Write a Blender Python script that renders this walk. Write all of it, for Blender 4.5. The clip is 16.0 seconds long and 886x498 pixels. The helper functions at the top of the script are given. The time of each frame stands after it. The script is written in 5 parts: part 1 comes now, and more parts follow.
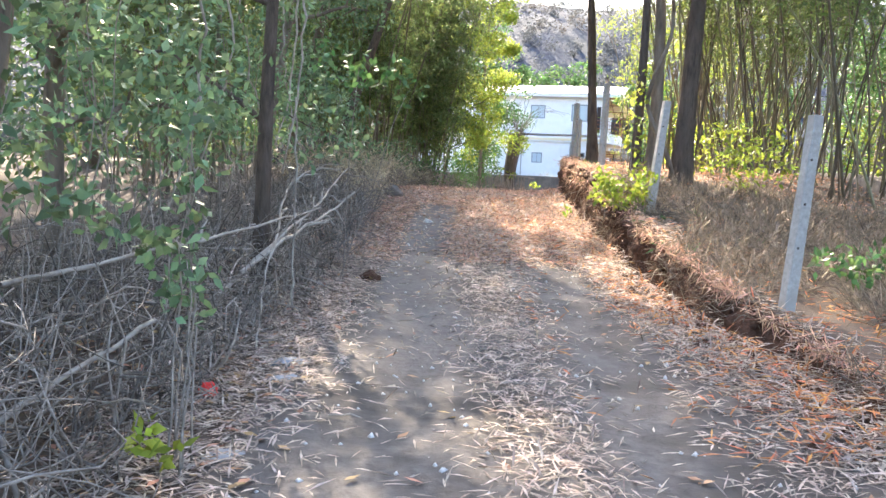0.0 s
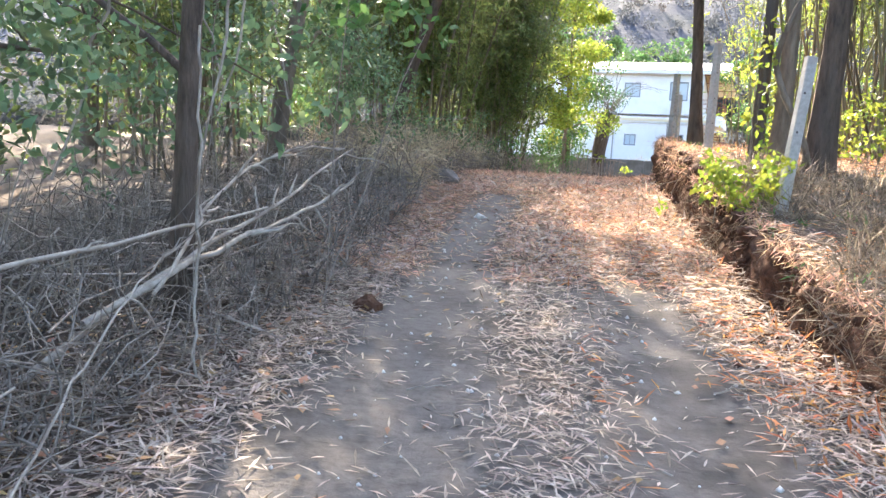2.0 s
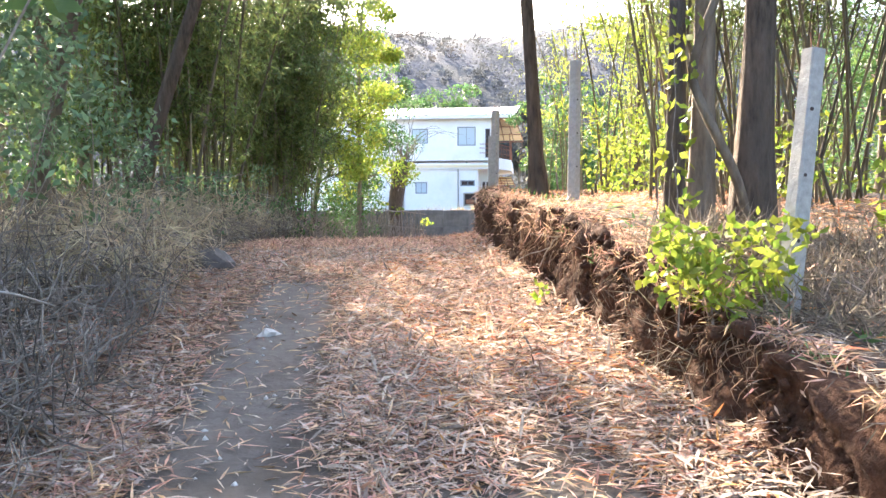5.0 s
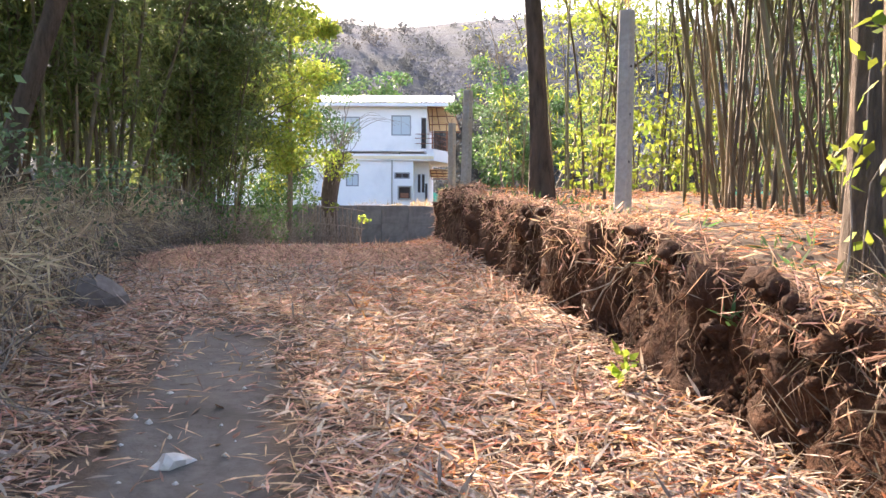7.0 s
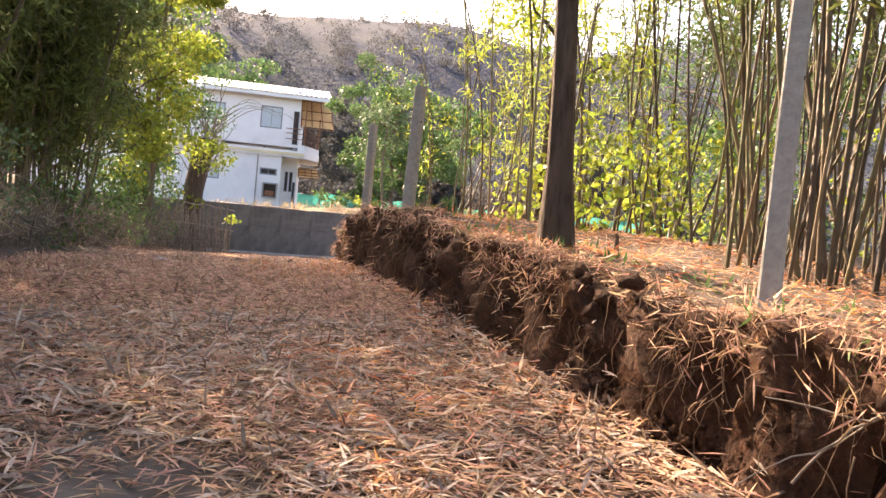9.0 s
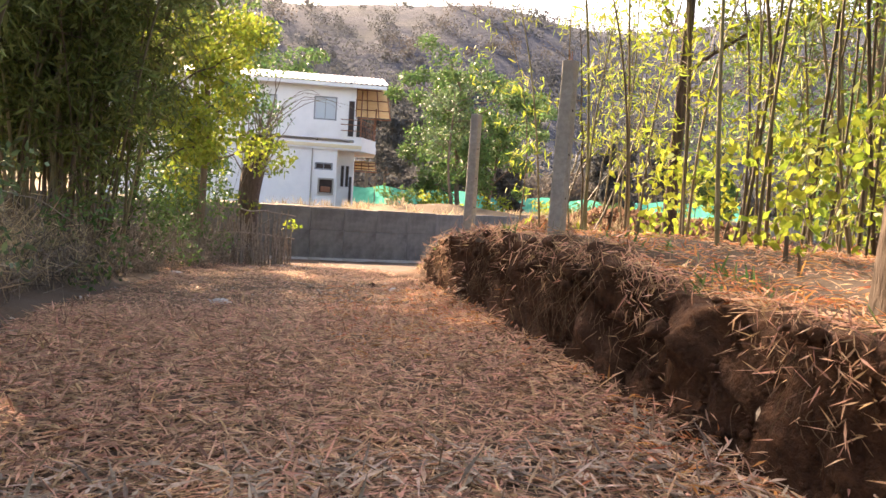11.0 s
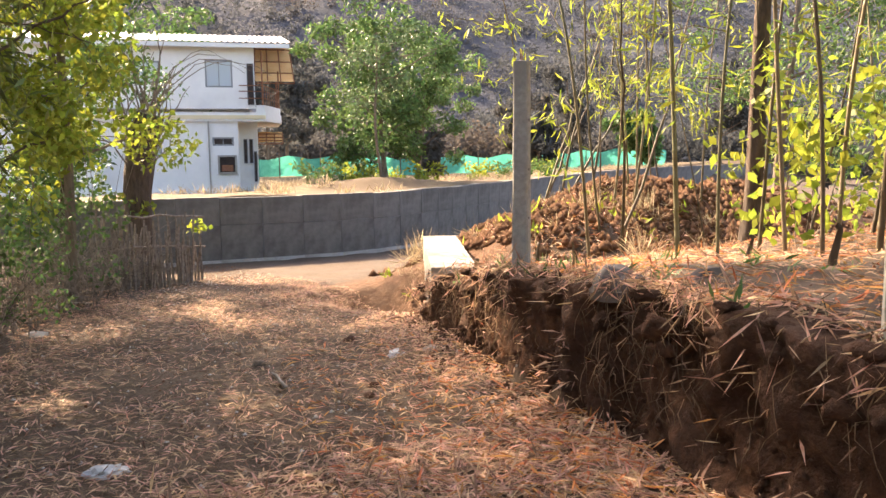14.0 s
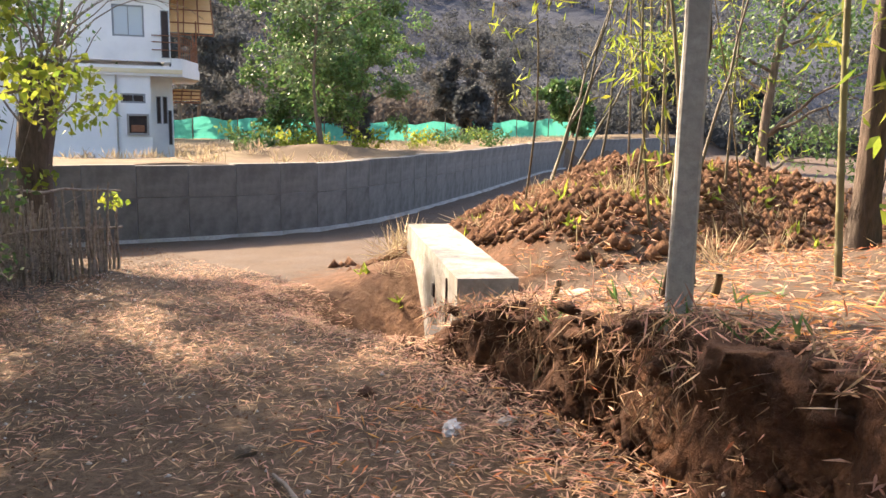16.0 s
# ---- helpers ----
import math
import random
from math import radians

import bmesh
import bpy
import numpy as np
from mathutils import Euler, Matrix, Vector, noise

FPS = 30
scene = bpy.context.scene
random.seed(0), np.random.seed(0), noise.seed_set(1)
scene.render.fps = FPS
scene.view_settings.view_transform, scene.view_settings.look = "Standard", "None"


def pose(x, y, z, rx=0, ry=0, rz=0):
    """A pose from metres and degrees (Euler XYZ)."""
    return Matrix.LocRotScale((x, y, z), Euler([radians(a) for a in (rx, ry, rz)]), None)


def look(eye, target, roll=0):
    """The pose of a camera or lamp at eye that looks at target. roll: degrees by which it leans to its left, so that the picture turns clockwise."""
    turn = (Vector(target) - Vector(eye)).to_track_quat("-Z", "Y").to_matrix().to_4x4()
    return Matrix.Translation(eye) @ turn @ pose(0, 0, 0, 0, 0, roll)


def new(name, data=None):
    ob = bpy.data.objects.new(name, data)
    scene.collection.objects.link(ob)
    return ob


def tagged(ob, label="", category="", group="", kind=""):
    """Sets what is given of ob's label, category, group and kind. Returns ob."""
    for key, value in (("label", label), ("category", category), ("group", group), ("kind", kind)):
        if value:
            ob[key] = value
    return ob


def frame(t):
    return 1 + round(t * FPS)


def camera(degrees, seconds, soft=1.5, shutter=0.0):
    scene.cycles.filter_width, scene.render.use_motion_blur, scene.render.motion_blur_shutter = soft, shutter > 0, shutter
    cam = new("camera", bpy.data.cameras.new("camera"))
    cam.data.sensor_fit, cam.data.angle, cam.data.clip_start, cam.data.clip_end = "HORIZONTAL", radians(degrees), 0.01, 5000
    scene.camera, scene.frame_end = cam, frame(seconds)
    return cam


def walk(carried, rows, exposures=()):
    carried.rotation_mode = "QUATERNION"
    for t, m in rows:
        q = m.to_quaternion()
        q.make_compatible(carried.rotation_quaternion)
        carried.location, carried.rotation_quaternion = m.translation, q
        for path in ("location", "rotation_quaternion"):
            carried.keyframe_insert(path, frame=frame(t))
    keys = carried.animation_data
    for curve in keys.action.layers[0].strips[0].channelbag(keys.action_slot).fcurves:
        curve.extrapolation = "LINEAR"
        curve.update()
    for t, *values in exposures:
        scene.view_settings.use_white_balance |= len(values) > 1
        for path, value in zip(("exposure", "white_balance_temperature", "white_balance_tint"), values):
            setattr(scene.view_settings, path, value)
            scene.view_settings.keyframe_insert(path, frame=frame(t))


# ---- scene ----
cam = camera(58.0, 16.0)
PATH = [
    (0, (-0.407, -1.138, 0.626), (-0.344, 0.853, 0.451), 2.7),
    (0.5, (-0.189, -0.427, 0.602), (-0.194, 1.567, 0.444), 2.2),
    (1, (-0.066, 0.434, 0.672), (-0.154, 2.427, 0.531), 2.8),
    (1.5, (0.035, 1.213, 0.696), (-0.088, 3.204, 0.553), 3.5),
    (2, (0.145, 1.902, 0.679), (-0.012, 3.883, 0.447), 3.4),
    (2.5, (0.101, 2.641, 0.667), (-0.113, 4.61, 0.393), 1.2),
    (3, (0.097, 3.4, 0.687), (-0.168, 5.363, 0.409), -0.5),
    (3.5, (0.008, 4.052, 0.722), (-0.165, 6.028, 0.461), -0.5),
    (4, (-0.013, 4.723, 0.793), (-0.011, 6.713, 0.595), 0.8),
    (4.5, (-0.046, 5.419, 0.836), (0.189, 7.403, 0.73), 0.3),
    (4.7, (-0.009, 5.661, 0.861), (0.293, 7.636, 0.767), -0.1),
    (6.8, (-0.051, 8.882, 1.099), (0.458, 10.814, 0.998), 0.7),
    (7, (-0.053, 9.165, 1.087), (0.496, 11.085, 0.974), 0.4),
    (7.5, (-0.201, 9.954, 1.075), (0.394, 11.858, 0.933), 2.7),
    (8, (-0.406, 10.572, 1.182), (0.251, 12.452, 1.003), 1.7),
    (8.5, (-0.408, 11.381, 1.278), (0.304, 13.247, 1.156), 1.5),
    (9, (-0.363, 12.174, 1.32), (0.545, 13.954, 1.234), 5.5),
    (9.5, (-0.205, 12.934, 1.345), (0.66, 14.735, 1.251), 7.0),
    (10, (-0.16, 13.763, 1.464), (0.647, 15.589, 1.346), 5.9),
    (10.2, (-0.155, 14.058, 1.512), (0.634, 15.892, 1.387), 5.3),
    (12.3, (0.430, 17.386, 1.912), (1.330, 19.166, 1.760), 0.4),
    (12.5, (0.511, 17.737, 1.974), (1.436, 19.503, 1.816), 0.2),
    (13, (0.677, 18.541, 1.945), (1.628, 20.291, 1.762), -0.4),
    (13.5, (0.655, 19.118, 2.006), (1.633, 20.850, 1.801), -0.5),
    (14, (0.770, 19.851, 2.008), (1.784, 21.560, 1.776), -0.6),
    (14.5, (0.816, 20.595, 2.040), (1.866, 22.278, 1.791), -0.1),
    (15, (0.901, 21.329, 2.025), (1.995, 22.981, 1.759), 0.4),
    (15.5, (1.020, 22.021, 2.060), (2.161, 23.639, 1.775), 1),
    (16, (1.193, 22.655, 2.045), (2.386, 24.229, 1.731), 1.1),
]
walk(cam, [(t, look(eye, target, roll)) for t, eye, target, roll in PATH], [(0, 2.85, 6200, 11), (4.5, 3.05, 6200, 11), (7, 2.45, 6500, 18), (9.5, 2.22, 7600, 22), (12.5, 2.25, 7900, 20), (14.5, 2.1, 7500, 18), (16, 1.9, 7100, 17)])

# ---- light ----
SUN_AZ, SUN_EL = radians(-11), radians(32)
world = bpy.data.worlds.new("sky")
scene.world = world
world.use_nodes = True
wn = world.node_tree
sky = wn.nodes.new("ShaderNodeTexSky")
sky.sky_type, sky.sun_disc = "NISHITA", False
sky.sun_elevation, sky.sun_rotation = SUN_EL, SUN_AZ % (2 * math.pi)
sky.air_density, sky.dust_density = 1.0, 3.5
wn.links.new(sky.outputs[0], wn.nodes["Background"].inputs[0])
wn.nodes["Background"].inputs[1].default_value = 0.15
sun = new("sun", bpy.data.lights.new("sun", "SUN"))
sun.data.energy, sun.data.angle, sun.data.color = 4.6, radians(0.6), (1.0, 0.84, 0.62)
sun.matrix_world = look((math.sin(SUN_AZ) * math.cos(SUN_EL) * 60, math.cos(SUN_AZ) * math.cos(SUN_EL) * 60, math.sin(SUN_EL) * 60), (0, 0, 0))


# ---- materials ----
def mat(name, c1, c2, scale=8.0, rough=0.9, bump=0.3, c3=None, scale2=0.7, amount=0.5, island=0.0, obrand=0.0, trans=0.0, metal=0.0, hue=0.0, tint=None, stretch=None, depth=0.02):
    """A procedural surface: two colours in fine noise, a third in large stains, and a chance shade for each piece."""
    m = bpy.data.materials.new(name)
    m.use_nodes = True
    nt = m.node_tree
    bs = nt.nodes["Principled BSDF"]
    tc = nt.nodes.new("ShaderNodeTexCoord")
    src = tc.outputs["Object"]
    if stretch:
        mp = nt.nodes.new("ShaderNodeMapping")
        mp.inputs["Scale"].default_value = stretch
        nt.links.new(src, mp.inputs[0])
        src = mp.outputs[0]

    def noise_at(sc, det):
        n = nt.nodes.new("ShaderNodeTexNoise")
        n.inputs["Scale"].default_value, n.inputs["Detail"].default_value = sc, det
        n.inputs["Roughness"].default_value = 0.65
        nt.links.new(src, n.inputs["Vector"])
        return n

    def mixed(fac, a, b):
        x = nt.nodes.new("ShaderNodeMix")
        x.data_type = "RGBA"
        nt.links.new(fac, x.inputs[0])
        for sock, v in ((x.inputs[6], a), (x.inputs[7], b)):
            if isinstance(v, tuple):
                sock.default_value = (*v, 1)
            else:
                nt.links.new(v, sock)
        return x.outputs[2]

    def ramp(fac, lo, hi):
        r = nt.nodes.new("ShaderNodeMapRange")
        r.inputs[1].default_value, r.inputs[2].default_value = lo, hi
        nt.links.new(fac, r.inputs[0])
        return r.outputs[0]

    fine = noise_at(scale, 6)
    col = mixed(ramp(fine.outputs[0], 0.3, 0.7), c1, c2)
    if c3:
        big = noise_at(scale2, 4)
        lo = 0.62 - 0.3 * amount
        col = mixed(ramp(big.outputs[0], lo, lo + 0.16), col, c3)
    for power, kind in ((island, "Random Per Island"), (obrand, "Random")):
        if power:
            g = nt.nodes.new("ShaderNodeNewGeometry" if kind != "Random" else "ShaderNodeObjectInfo")
            rnd = g.outputs[kind]
            hs = nt.nodes.new("ShaderNodeHueSaturation")
            v = nt.nodes.new("ShaderNodeMapRange")
            v.inputs[3].default_value, v.inputs[4].default_value = 1 - power, 1 + power
            nt.links.new(rnd, v.inputs[0])
            nt.links.new(v.outputs[0], hs.inputs["Value"])
            if hue:
                h = nt.nodes.new("ShaderNodeMapRange")
                h.inputs[3].default_value, h.inputs[4].default_value = 0.5 - hue, 0.5 + hue
                w = nt.nodes.new("ShaderNodeMath")
                w.operation = "FRACT"
                s = nt.nodes.new("ShaderNodeMath")
                s.operation = "MULTIPLY"
                s.inputs[1].default_value = 7.31
                nt.links.new(rnd, s.inputs[0])
                nt.links.new(s.outputs[0], w.inputs[0])
                nt.links.new(w.outputs[0], h.inputs[0])
                nt.links.new(h.outputs[0], hs.inputs["Hue"])
            nt.links.new(col, hs.inputs["Color"])
            col = hs.outputs[0]
    nt.links.new(col, bs.inputs["Base Color"])
    bs.inputs["Roughness"].default_value, bs.inputs["Metallic"].default_value = rough, metal
    bs.inputs["Specular IOR Level"].default_value = 0.3
    if bump:
        b = nt.nodes.new("ShaderNodeBump")
        b.inputs["Strength"].default_value, b.inputs["Distance"].default_value = bump, depth
        nt.links.new(fine.outputs[0], b.inputs["Height"])
        nt.links.new(b.outputs[0], bs.inputs["Normal"])
    if trans:
        tr = nt.nodes.new("ShaderNodeBsdfTranslucent")
        if tint:
            tr.inputs[0].default_value = (*tint, 1)
        else:
            nt.links.new(col, tr.inputs[0])
        mx = nt.nodes.new("ShaderNodeMixShader")
        mx.inputs[0].default_value = trans
        nt.links.new(bs.outputs[0], mx.inputs[1])
        nt.links.new(tr.outputs[0], mx.inputs[2])
        nt.links.new(mx.outputs[0], nt.nodes["Material Output"].inputs[0])
    return m


M = dict(
    track=mat("dusty_soil", (0.08, 0.069, 0.062), (0.155, 0.136, 0.122), 12, 0.97, 0.8, (0.065, 0.055, 0.048), 0.9, 0.5),
    verge=mat("littered_soil", (0.055, 0.038, 0.028), (0.14, 0.098, 0.07), 26, 0.97, 0.8, (0.1, 0.075, 0.06), 1.3, 0.5),
    bank=mat("cut_earth", (0.038, 0.019, 0.012), (0.135, 0.064, 0.036), 14, 0.98, 1.0, (0.06, 0.029, 0.018), 2.2, 0.5, depth=0.06),
    heapsoil=mat("dug_brown_soil", (0.1, 0.048, 0.027), (0.25, 0.13, 0.072), 11, 0.98, 1.0, (0.14, 0.075, 0.042), 1.6, 0.5, depth=0.05, island=0.3),
    field=mat("dry_field", (0.11, 0.08, 0.045), (0.24, 0.185, 0.1), 3, 0.97, 0.6, (0.13, 0.09, 0.055), 0.3, 0.75),
    sand=mat("brown_sandy_soil", (0.065, 0.043, 0.029), (0.2, 0.137, 0.09), 22, 0.97, 1.0, (0.085, 0.058, 0.04), 1.1, 0.5, depth=0.04),
    # bluish hill colour stands in for the haze of distance
    hill=mat("haze_blue_hill_ground", (0.028, 0.036, 0.052), (0.055, 0.065, 0.087), 0.5, 0.98, 0.6, (0.042, 0.05, 0.056), 0.035, 0.45, depth=1.5),
    litter=mat("dry_bamboo_leaf", (0.38, 0.205, 0.12), (0.62, 0.43, 0.32), 30, 0.8, 0.0, island=0.66, hue=0.028, trans=0.3),
    greyleaf=mat("pale_grey_bamboo_leaf", (0.27, 0.2, 0.155), (0.56, 0.47, 0.4), 30, 0.8, 0.0, island=0.6, hue=0.02, trans=0.25),
    # rusty leaf tone, its orange raised to stand for warm sunlight
    rust=mat("sun_tinted_rust_leaf", (0.42, 0.15, 0.05), (0.6, 0.28, 0.12), 30, 0.8, 0.0, island=0.5, hue=0.025, trans=0.35),
    broad=mat("dry_broad_leaf", (0.3, 0.17, 0.09), (0.42, 0.26, 0.15), 40, 0.8, 0.0, island=0.45, hue=0.03, trans=0.15),
    straw=mat("dry_grass", (0.36, 0.28, 0.18), (0.55, 0.45, 0.3), 20, 0.9, 0.0, island=0.4, hue=0.02, trans=0.25),
    hay=mat("grey_dry_stalks", (0.12, 0.095, 0.072), (0.31, 0.255, 0.195), 20, 0.9, 0.0, island=0.6, hue=0.02, trans=0.15),
    twig=mat("dry_twig", (0.1, 0.08, 0.067), (0.31, 0.265, 0.225), 15, 0.9, 0.0, island=0.6),
    branch=mat("bare_branch", (0.22, 0.19, 0.16), (0.4, 0.355, 0.305), 22, 0.85, 0.5, (0.2, 0.16, 0.13), 3, 0.5),
    root=mat("dry_root", (0.1, 0.062, 0.04), (0.26, 0.175, 0.115), 15, 0.9, 0.0, island=0.5),
    bark=mat("dark_bark", (0.045, 0.034, 0.027), (0.15, 0.11, 0.085), 16, 0.95, 1.0, (0.075, 0.06, 0.05), 2, 0.4, stretch=(1, 1, 0.22), depth=0.05),
    bark2=mat("grey_bark", (0.11, 0.085, 0.065), (0.24, 0.19, 0.145), 14, 0.95, 0.9, (0.09, 0.07, 0.055), 2, 0.4, stretch=(1, 1, 0.25), depth=0.04),
    culm=mat("bamboo_culm", (0.12, 0.098, 0.058), (0.235, 0.195, 0.12), 5, 0.55, 0.1, (0.17, 0.19, 0.08), 1.2, 0.5, obrand=0.35, hue=0.03, stretch=(1, 1, 0.3)),
    culm2=mat("old_bamboo_culm", (0.075, 0.056, 0.038), (0.15, 0.115, 0.075), 6, 0.6, 0.1, (0.1, 0.09, 0.05), 1.2, 0.5, obrand=0.4, hue=0.02, stretch=(1, 1, 0.3)),
    bleaf=mat("bamboo_leaf", (0.1, 0.14, 0.04), (0.19, 0.225, 0.075), 6, 0.6, 0.0, island=0.5, hue=0.03, trans=0.42),
    gleaf=mat("green_leaf", (0.065, 0.13, 0.04), (0.13, 0.22, 0.07), 6, 0.5, 0.0, island=0.45, hue=0.03, trans=0.35),
    dleaf=mat("shaded_shrub_leaf", (0.085, 0.14, 0.068), (0.175, 0.245, 0.118), 6, 0.5, 0.0, island=0.5, hue=0.03, trans=0.3),
    yleaf=mat("young_leaf", (0.17, 0.23, 0.025), (0.31, 0.36, 0.06), 8, 0.5, 0.0, island=0.35, hue=0.03, trans=0.55),
    # blue-grey in the leaf colour stands in for distance haze
    woods=mat("haze_grey_woodland_leaf", (0.055, 0.063, 0.066), (0.088, 0.094, 0.098), 0.4, 0.9, 0.0, (0.1, 0.083, 0.07), 0.03, 0.4, island=0.08, hue=0.012, trans=0.48),
    concrete=mat("weathered_concrete", (0.27, 0.26, 0.245), (0.43, 0.415, 0.39), 18, 0.9, 0.4, (0.3, 0.28, 0.26), 2.2, 0.4),
    wallgrey=mat("grey_cast_concrete", (0.135, 0.133, 0.13), (0.205, 0.2, 0.195), 5, 0.92, 0.3, (0.105, 0.102, 0.1), 0.8, 0.45, obrand=0.09),
    pale=mat("pale_concrete", (0.24, 0.23, 0.21), (0.42, 0.405, 0.375), 9, 0.9, 0.8, (0.24, 0.215, 0.185), 1.8, 0.5, depth=0.03),
    white=mat("white_paint", (0.76, 0.77, 0.79), (0.84, 0.84, 0.85), 2, 0.7, 0.05, (0.68, 0.69, 0.71), 0.5, 0.35),
    cream=mat("cream_paint", (0.7, 0.6, 0.4), (0.78, 0.68, 0.48), 3, 0.7, 0.05),
    steel=mat("roof_sheet", (0.33, 0.34, 0.36), (0.42, 0.43, 0.45), 4, 0.45, 0.05, metal=0.4),
    brown=mat("rusty_paint", (0.2, 0.08, 0.05), (0.3, 0.14, 0.08), 9, 0.7, 0.1),
    awn=mat("awning_sheet", (0.8, 0.6, 0.32), (0.88, 0.7, 0.42), 3, 0.5, 0.0, trans=0.85),
    frame=mat("window_frame", (0.2, 0.22, 0.25), (0.28, 0.3, 0.33), 9, 0.5, 0.0),
    # near-black colour put in for the unlit depth of openings
    dark=mat("dark_interior", (0.03, 0.025, 0.025), (0.07, 0.05, 0.045), 4, 0.8, 0.0),
    net=mat("green_shade_net", (0.05, 0.34, 0.27), (0.09, 0.45, 0.36), 3, 0.7, 0.0, trans=0.45),
    rock=mat("grey_rock", (0.1, 0.085, 0.08), (0.2, 0.175, 0.165), 7, 0.9, 0.7, (0.12, 0.1, 0.09), 3, 0.4),
    palerock=mat("pale_rock", (0.5, 0.46, 0.42), (0.68, 0.64, 0.6), 12, 0.9, 0.6),
    husk=mat("pale_husk", (0.5, 0.43, 0.34), (0.66, 0.58, 0.48), 12, 0.8, 0.2),
    red=mat("red_wrapper", (0.6, 0.03, 0.03), (0.75, 0.08, 0.06), 15, 0.4, 0.2),
    orange=mat("orange_dry_leaf", (0.55, 0.14, 0.04), (0.7, 0.24, 0.07), 15, 0.7, 0.2, trans=0.3),
    plastic=mat("crumpled_plastic", (0.55, 0.56, 0.58), (0.75, 0.75, 0.76), 12, 0.35, 0.3, trans=0.2),
    greyplastic=mat("grey_plastic", (0.2, 0.21, 0.22), (0.36, 0.36, 0.38), 12, 0.5, 0.4),
)
glass = bpy.data.materials.new("window_glass")
glass.use_nodes = True
gb = glass.node_tree.nodes["Principled BSDF"]
gb.inputs["Base Color"].default_value, gb.inputs["Roughness"].default_value = (0.5, 0.58, 0.66, 1), 0.08
gb.inputs["Specular IOR Level"].default_value = 0.9
M["glass"] = glass


def blended(name, first, others):
    """The ground's materials laid over one another by the weights that the mesh carries, with ragged borders."""
    m = bpy.data.materials.new(name)
    m.use_nodes = True
    nt = m.node_tree
    nt.nodes.remove(nt.nodes["Principled BSDF"])
    tc = nt.nodes.new("ShaderNodeTexCoord")
    rag = nt.nodes.new("ShaderNodeTexNoise")
    rag.inputs["Scale"].default_value, rag.inputs["Detail"].default_value = 5, 6
    nt.links.new(tc.outputs["Object"], rag.inputs["Vector"])
    shader = None
    for key in (first, *others):
        own = {}
        src = M[key].node_tree
        for n in src.nodes:
            if n.bl_idname == "ShaderNodeOutputMaterial":
                continue
            c = nt.nodes.new(n.bl_idname)
            for prop in ("data_type", "operation"):
                if prop in n.bl_rna.properties:
                    if prop == "data_type":
                        c.data_type = n.data_type
                    else:
                        c.operation = n.operation
            for a, b in zip(n.inputs, c.inputs):
                if not a.is_linked and "default_value" in a.bl_rna.properties:
                    b.default_value = a.default_value
            own[n.name] = c
        for l in src.links:
            if l.to_node.name in own and l.from_node.name in own:
                i0 = list(l.from_node.outputs).index(l.from_socket)
                i1 = list(l.to_node.inputs).index(l.to_socket)
                nt.links.new(own[l.from_node.name].outputs[i0], own[l.to_node.name].inputs[i1])
        out = own["Principled BSDF"].outputs[0]
        if shader is None:
            shader = out
            continue
        at = nt.nodes.new("ShaderNodeAttribute")
        at.attribute_name = key
        add = nt.nodes.new("ShaderNodeMath")
        add.operation = "ADD"
        nt.links.new(at.outputs["Fac"], add.inputs[0])
        nt.links.new(rag.outputs[0], add.inputs[1])
        rng_ = nt.nodes.new("ShaderNodeMapRange")
        rng_.inputs[1].default_value, rng_.inputs[2].default_value = 0.85, 1.15
        nt.links.new(add.outputs[0], rng_.inputs[0])
        mx = nt.nodes.new("ShaderNodeMixShader")
        nt.links.new(rng_.outputs[0], mx.inputs[0])
        nt.links.new(shader, mx.inputs[1])
        nt.links.new(out, mx.inputs[2])
        shader = mx.outputs[0]
    nt.links.new(shader, nt.nodes["Material Output"].inputs[0])
    return m


# ---- mesh helpers ----
RNG = np.random.default_rng(5)


def raw_mesh(name, V, F, smooth=False, index=None):
    """A mesh from numpy arrays of vertices and faces of one size."""
    V, F = np.asarray(V, float), np.asarray(F, int)
    me = bpy.data.meshes.new(name)
    me.vertices.add(len(V))
    me.vertices.foreach_set("co", V.ravel())
    k = F.shape[1]
    me.loops.add(F.size)
    me.loops.foreach_set("vertex_index", F.ravel().astype(np.int32))
    me.polygons.add(len(F))
    me.polygons.foreach_set("loop_start", (np.arange(len(F)) * k).astype(np.int32))
    if index is not None:
        me.polygons.foreach_set("material_index", np.asarray(index, np.int32))
    if smooth:
        me.polygons.foreach_set("use_smooth", np.ones(len(F), bool))
    me.update(calc_edges=True)
    return me


def place(name, me, material, parent=None, label="", m=None):
    """An object on a mesh, with its material, under a parent if one is given."""
    if material and not me.materials:
        me.materials.append(material)
    ob = new(name, me)
    if parent:
        ob.parent = parent
    if m is not None:
        ob.matrix_basis = m
    return tagged(ob, label)


def part(name, bm, material, parent, label=""):
    me = bpy.data.meshes.new(name)
    bm.to_mesh(me)
    bm.free()
    return place(name, me, material, parent, label)


def empty(name, loc=(0, 0, 0), label="", category="", group="", kind=""):
    ob = new(name)
    ob.location = loc
    return tagged(ob, label, category, group, kind)


class Soup:
    """Gathers many pieces of one face size into one mesh."""

    def __init__(self):
        self.V, self.F, self.n = [], [], 0

    def add(self, V, F):
        self.V.append(np.asarray(V, float))
        self.F.append(np.asarray(F, int) + self.n)
        self.n += len(V)

    def mesh(self, name, smooth=False):
        return raw_mesh(name, np.concatenate(self.V), np.concatenate(self.F), smooth)


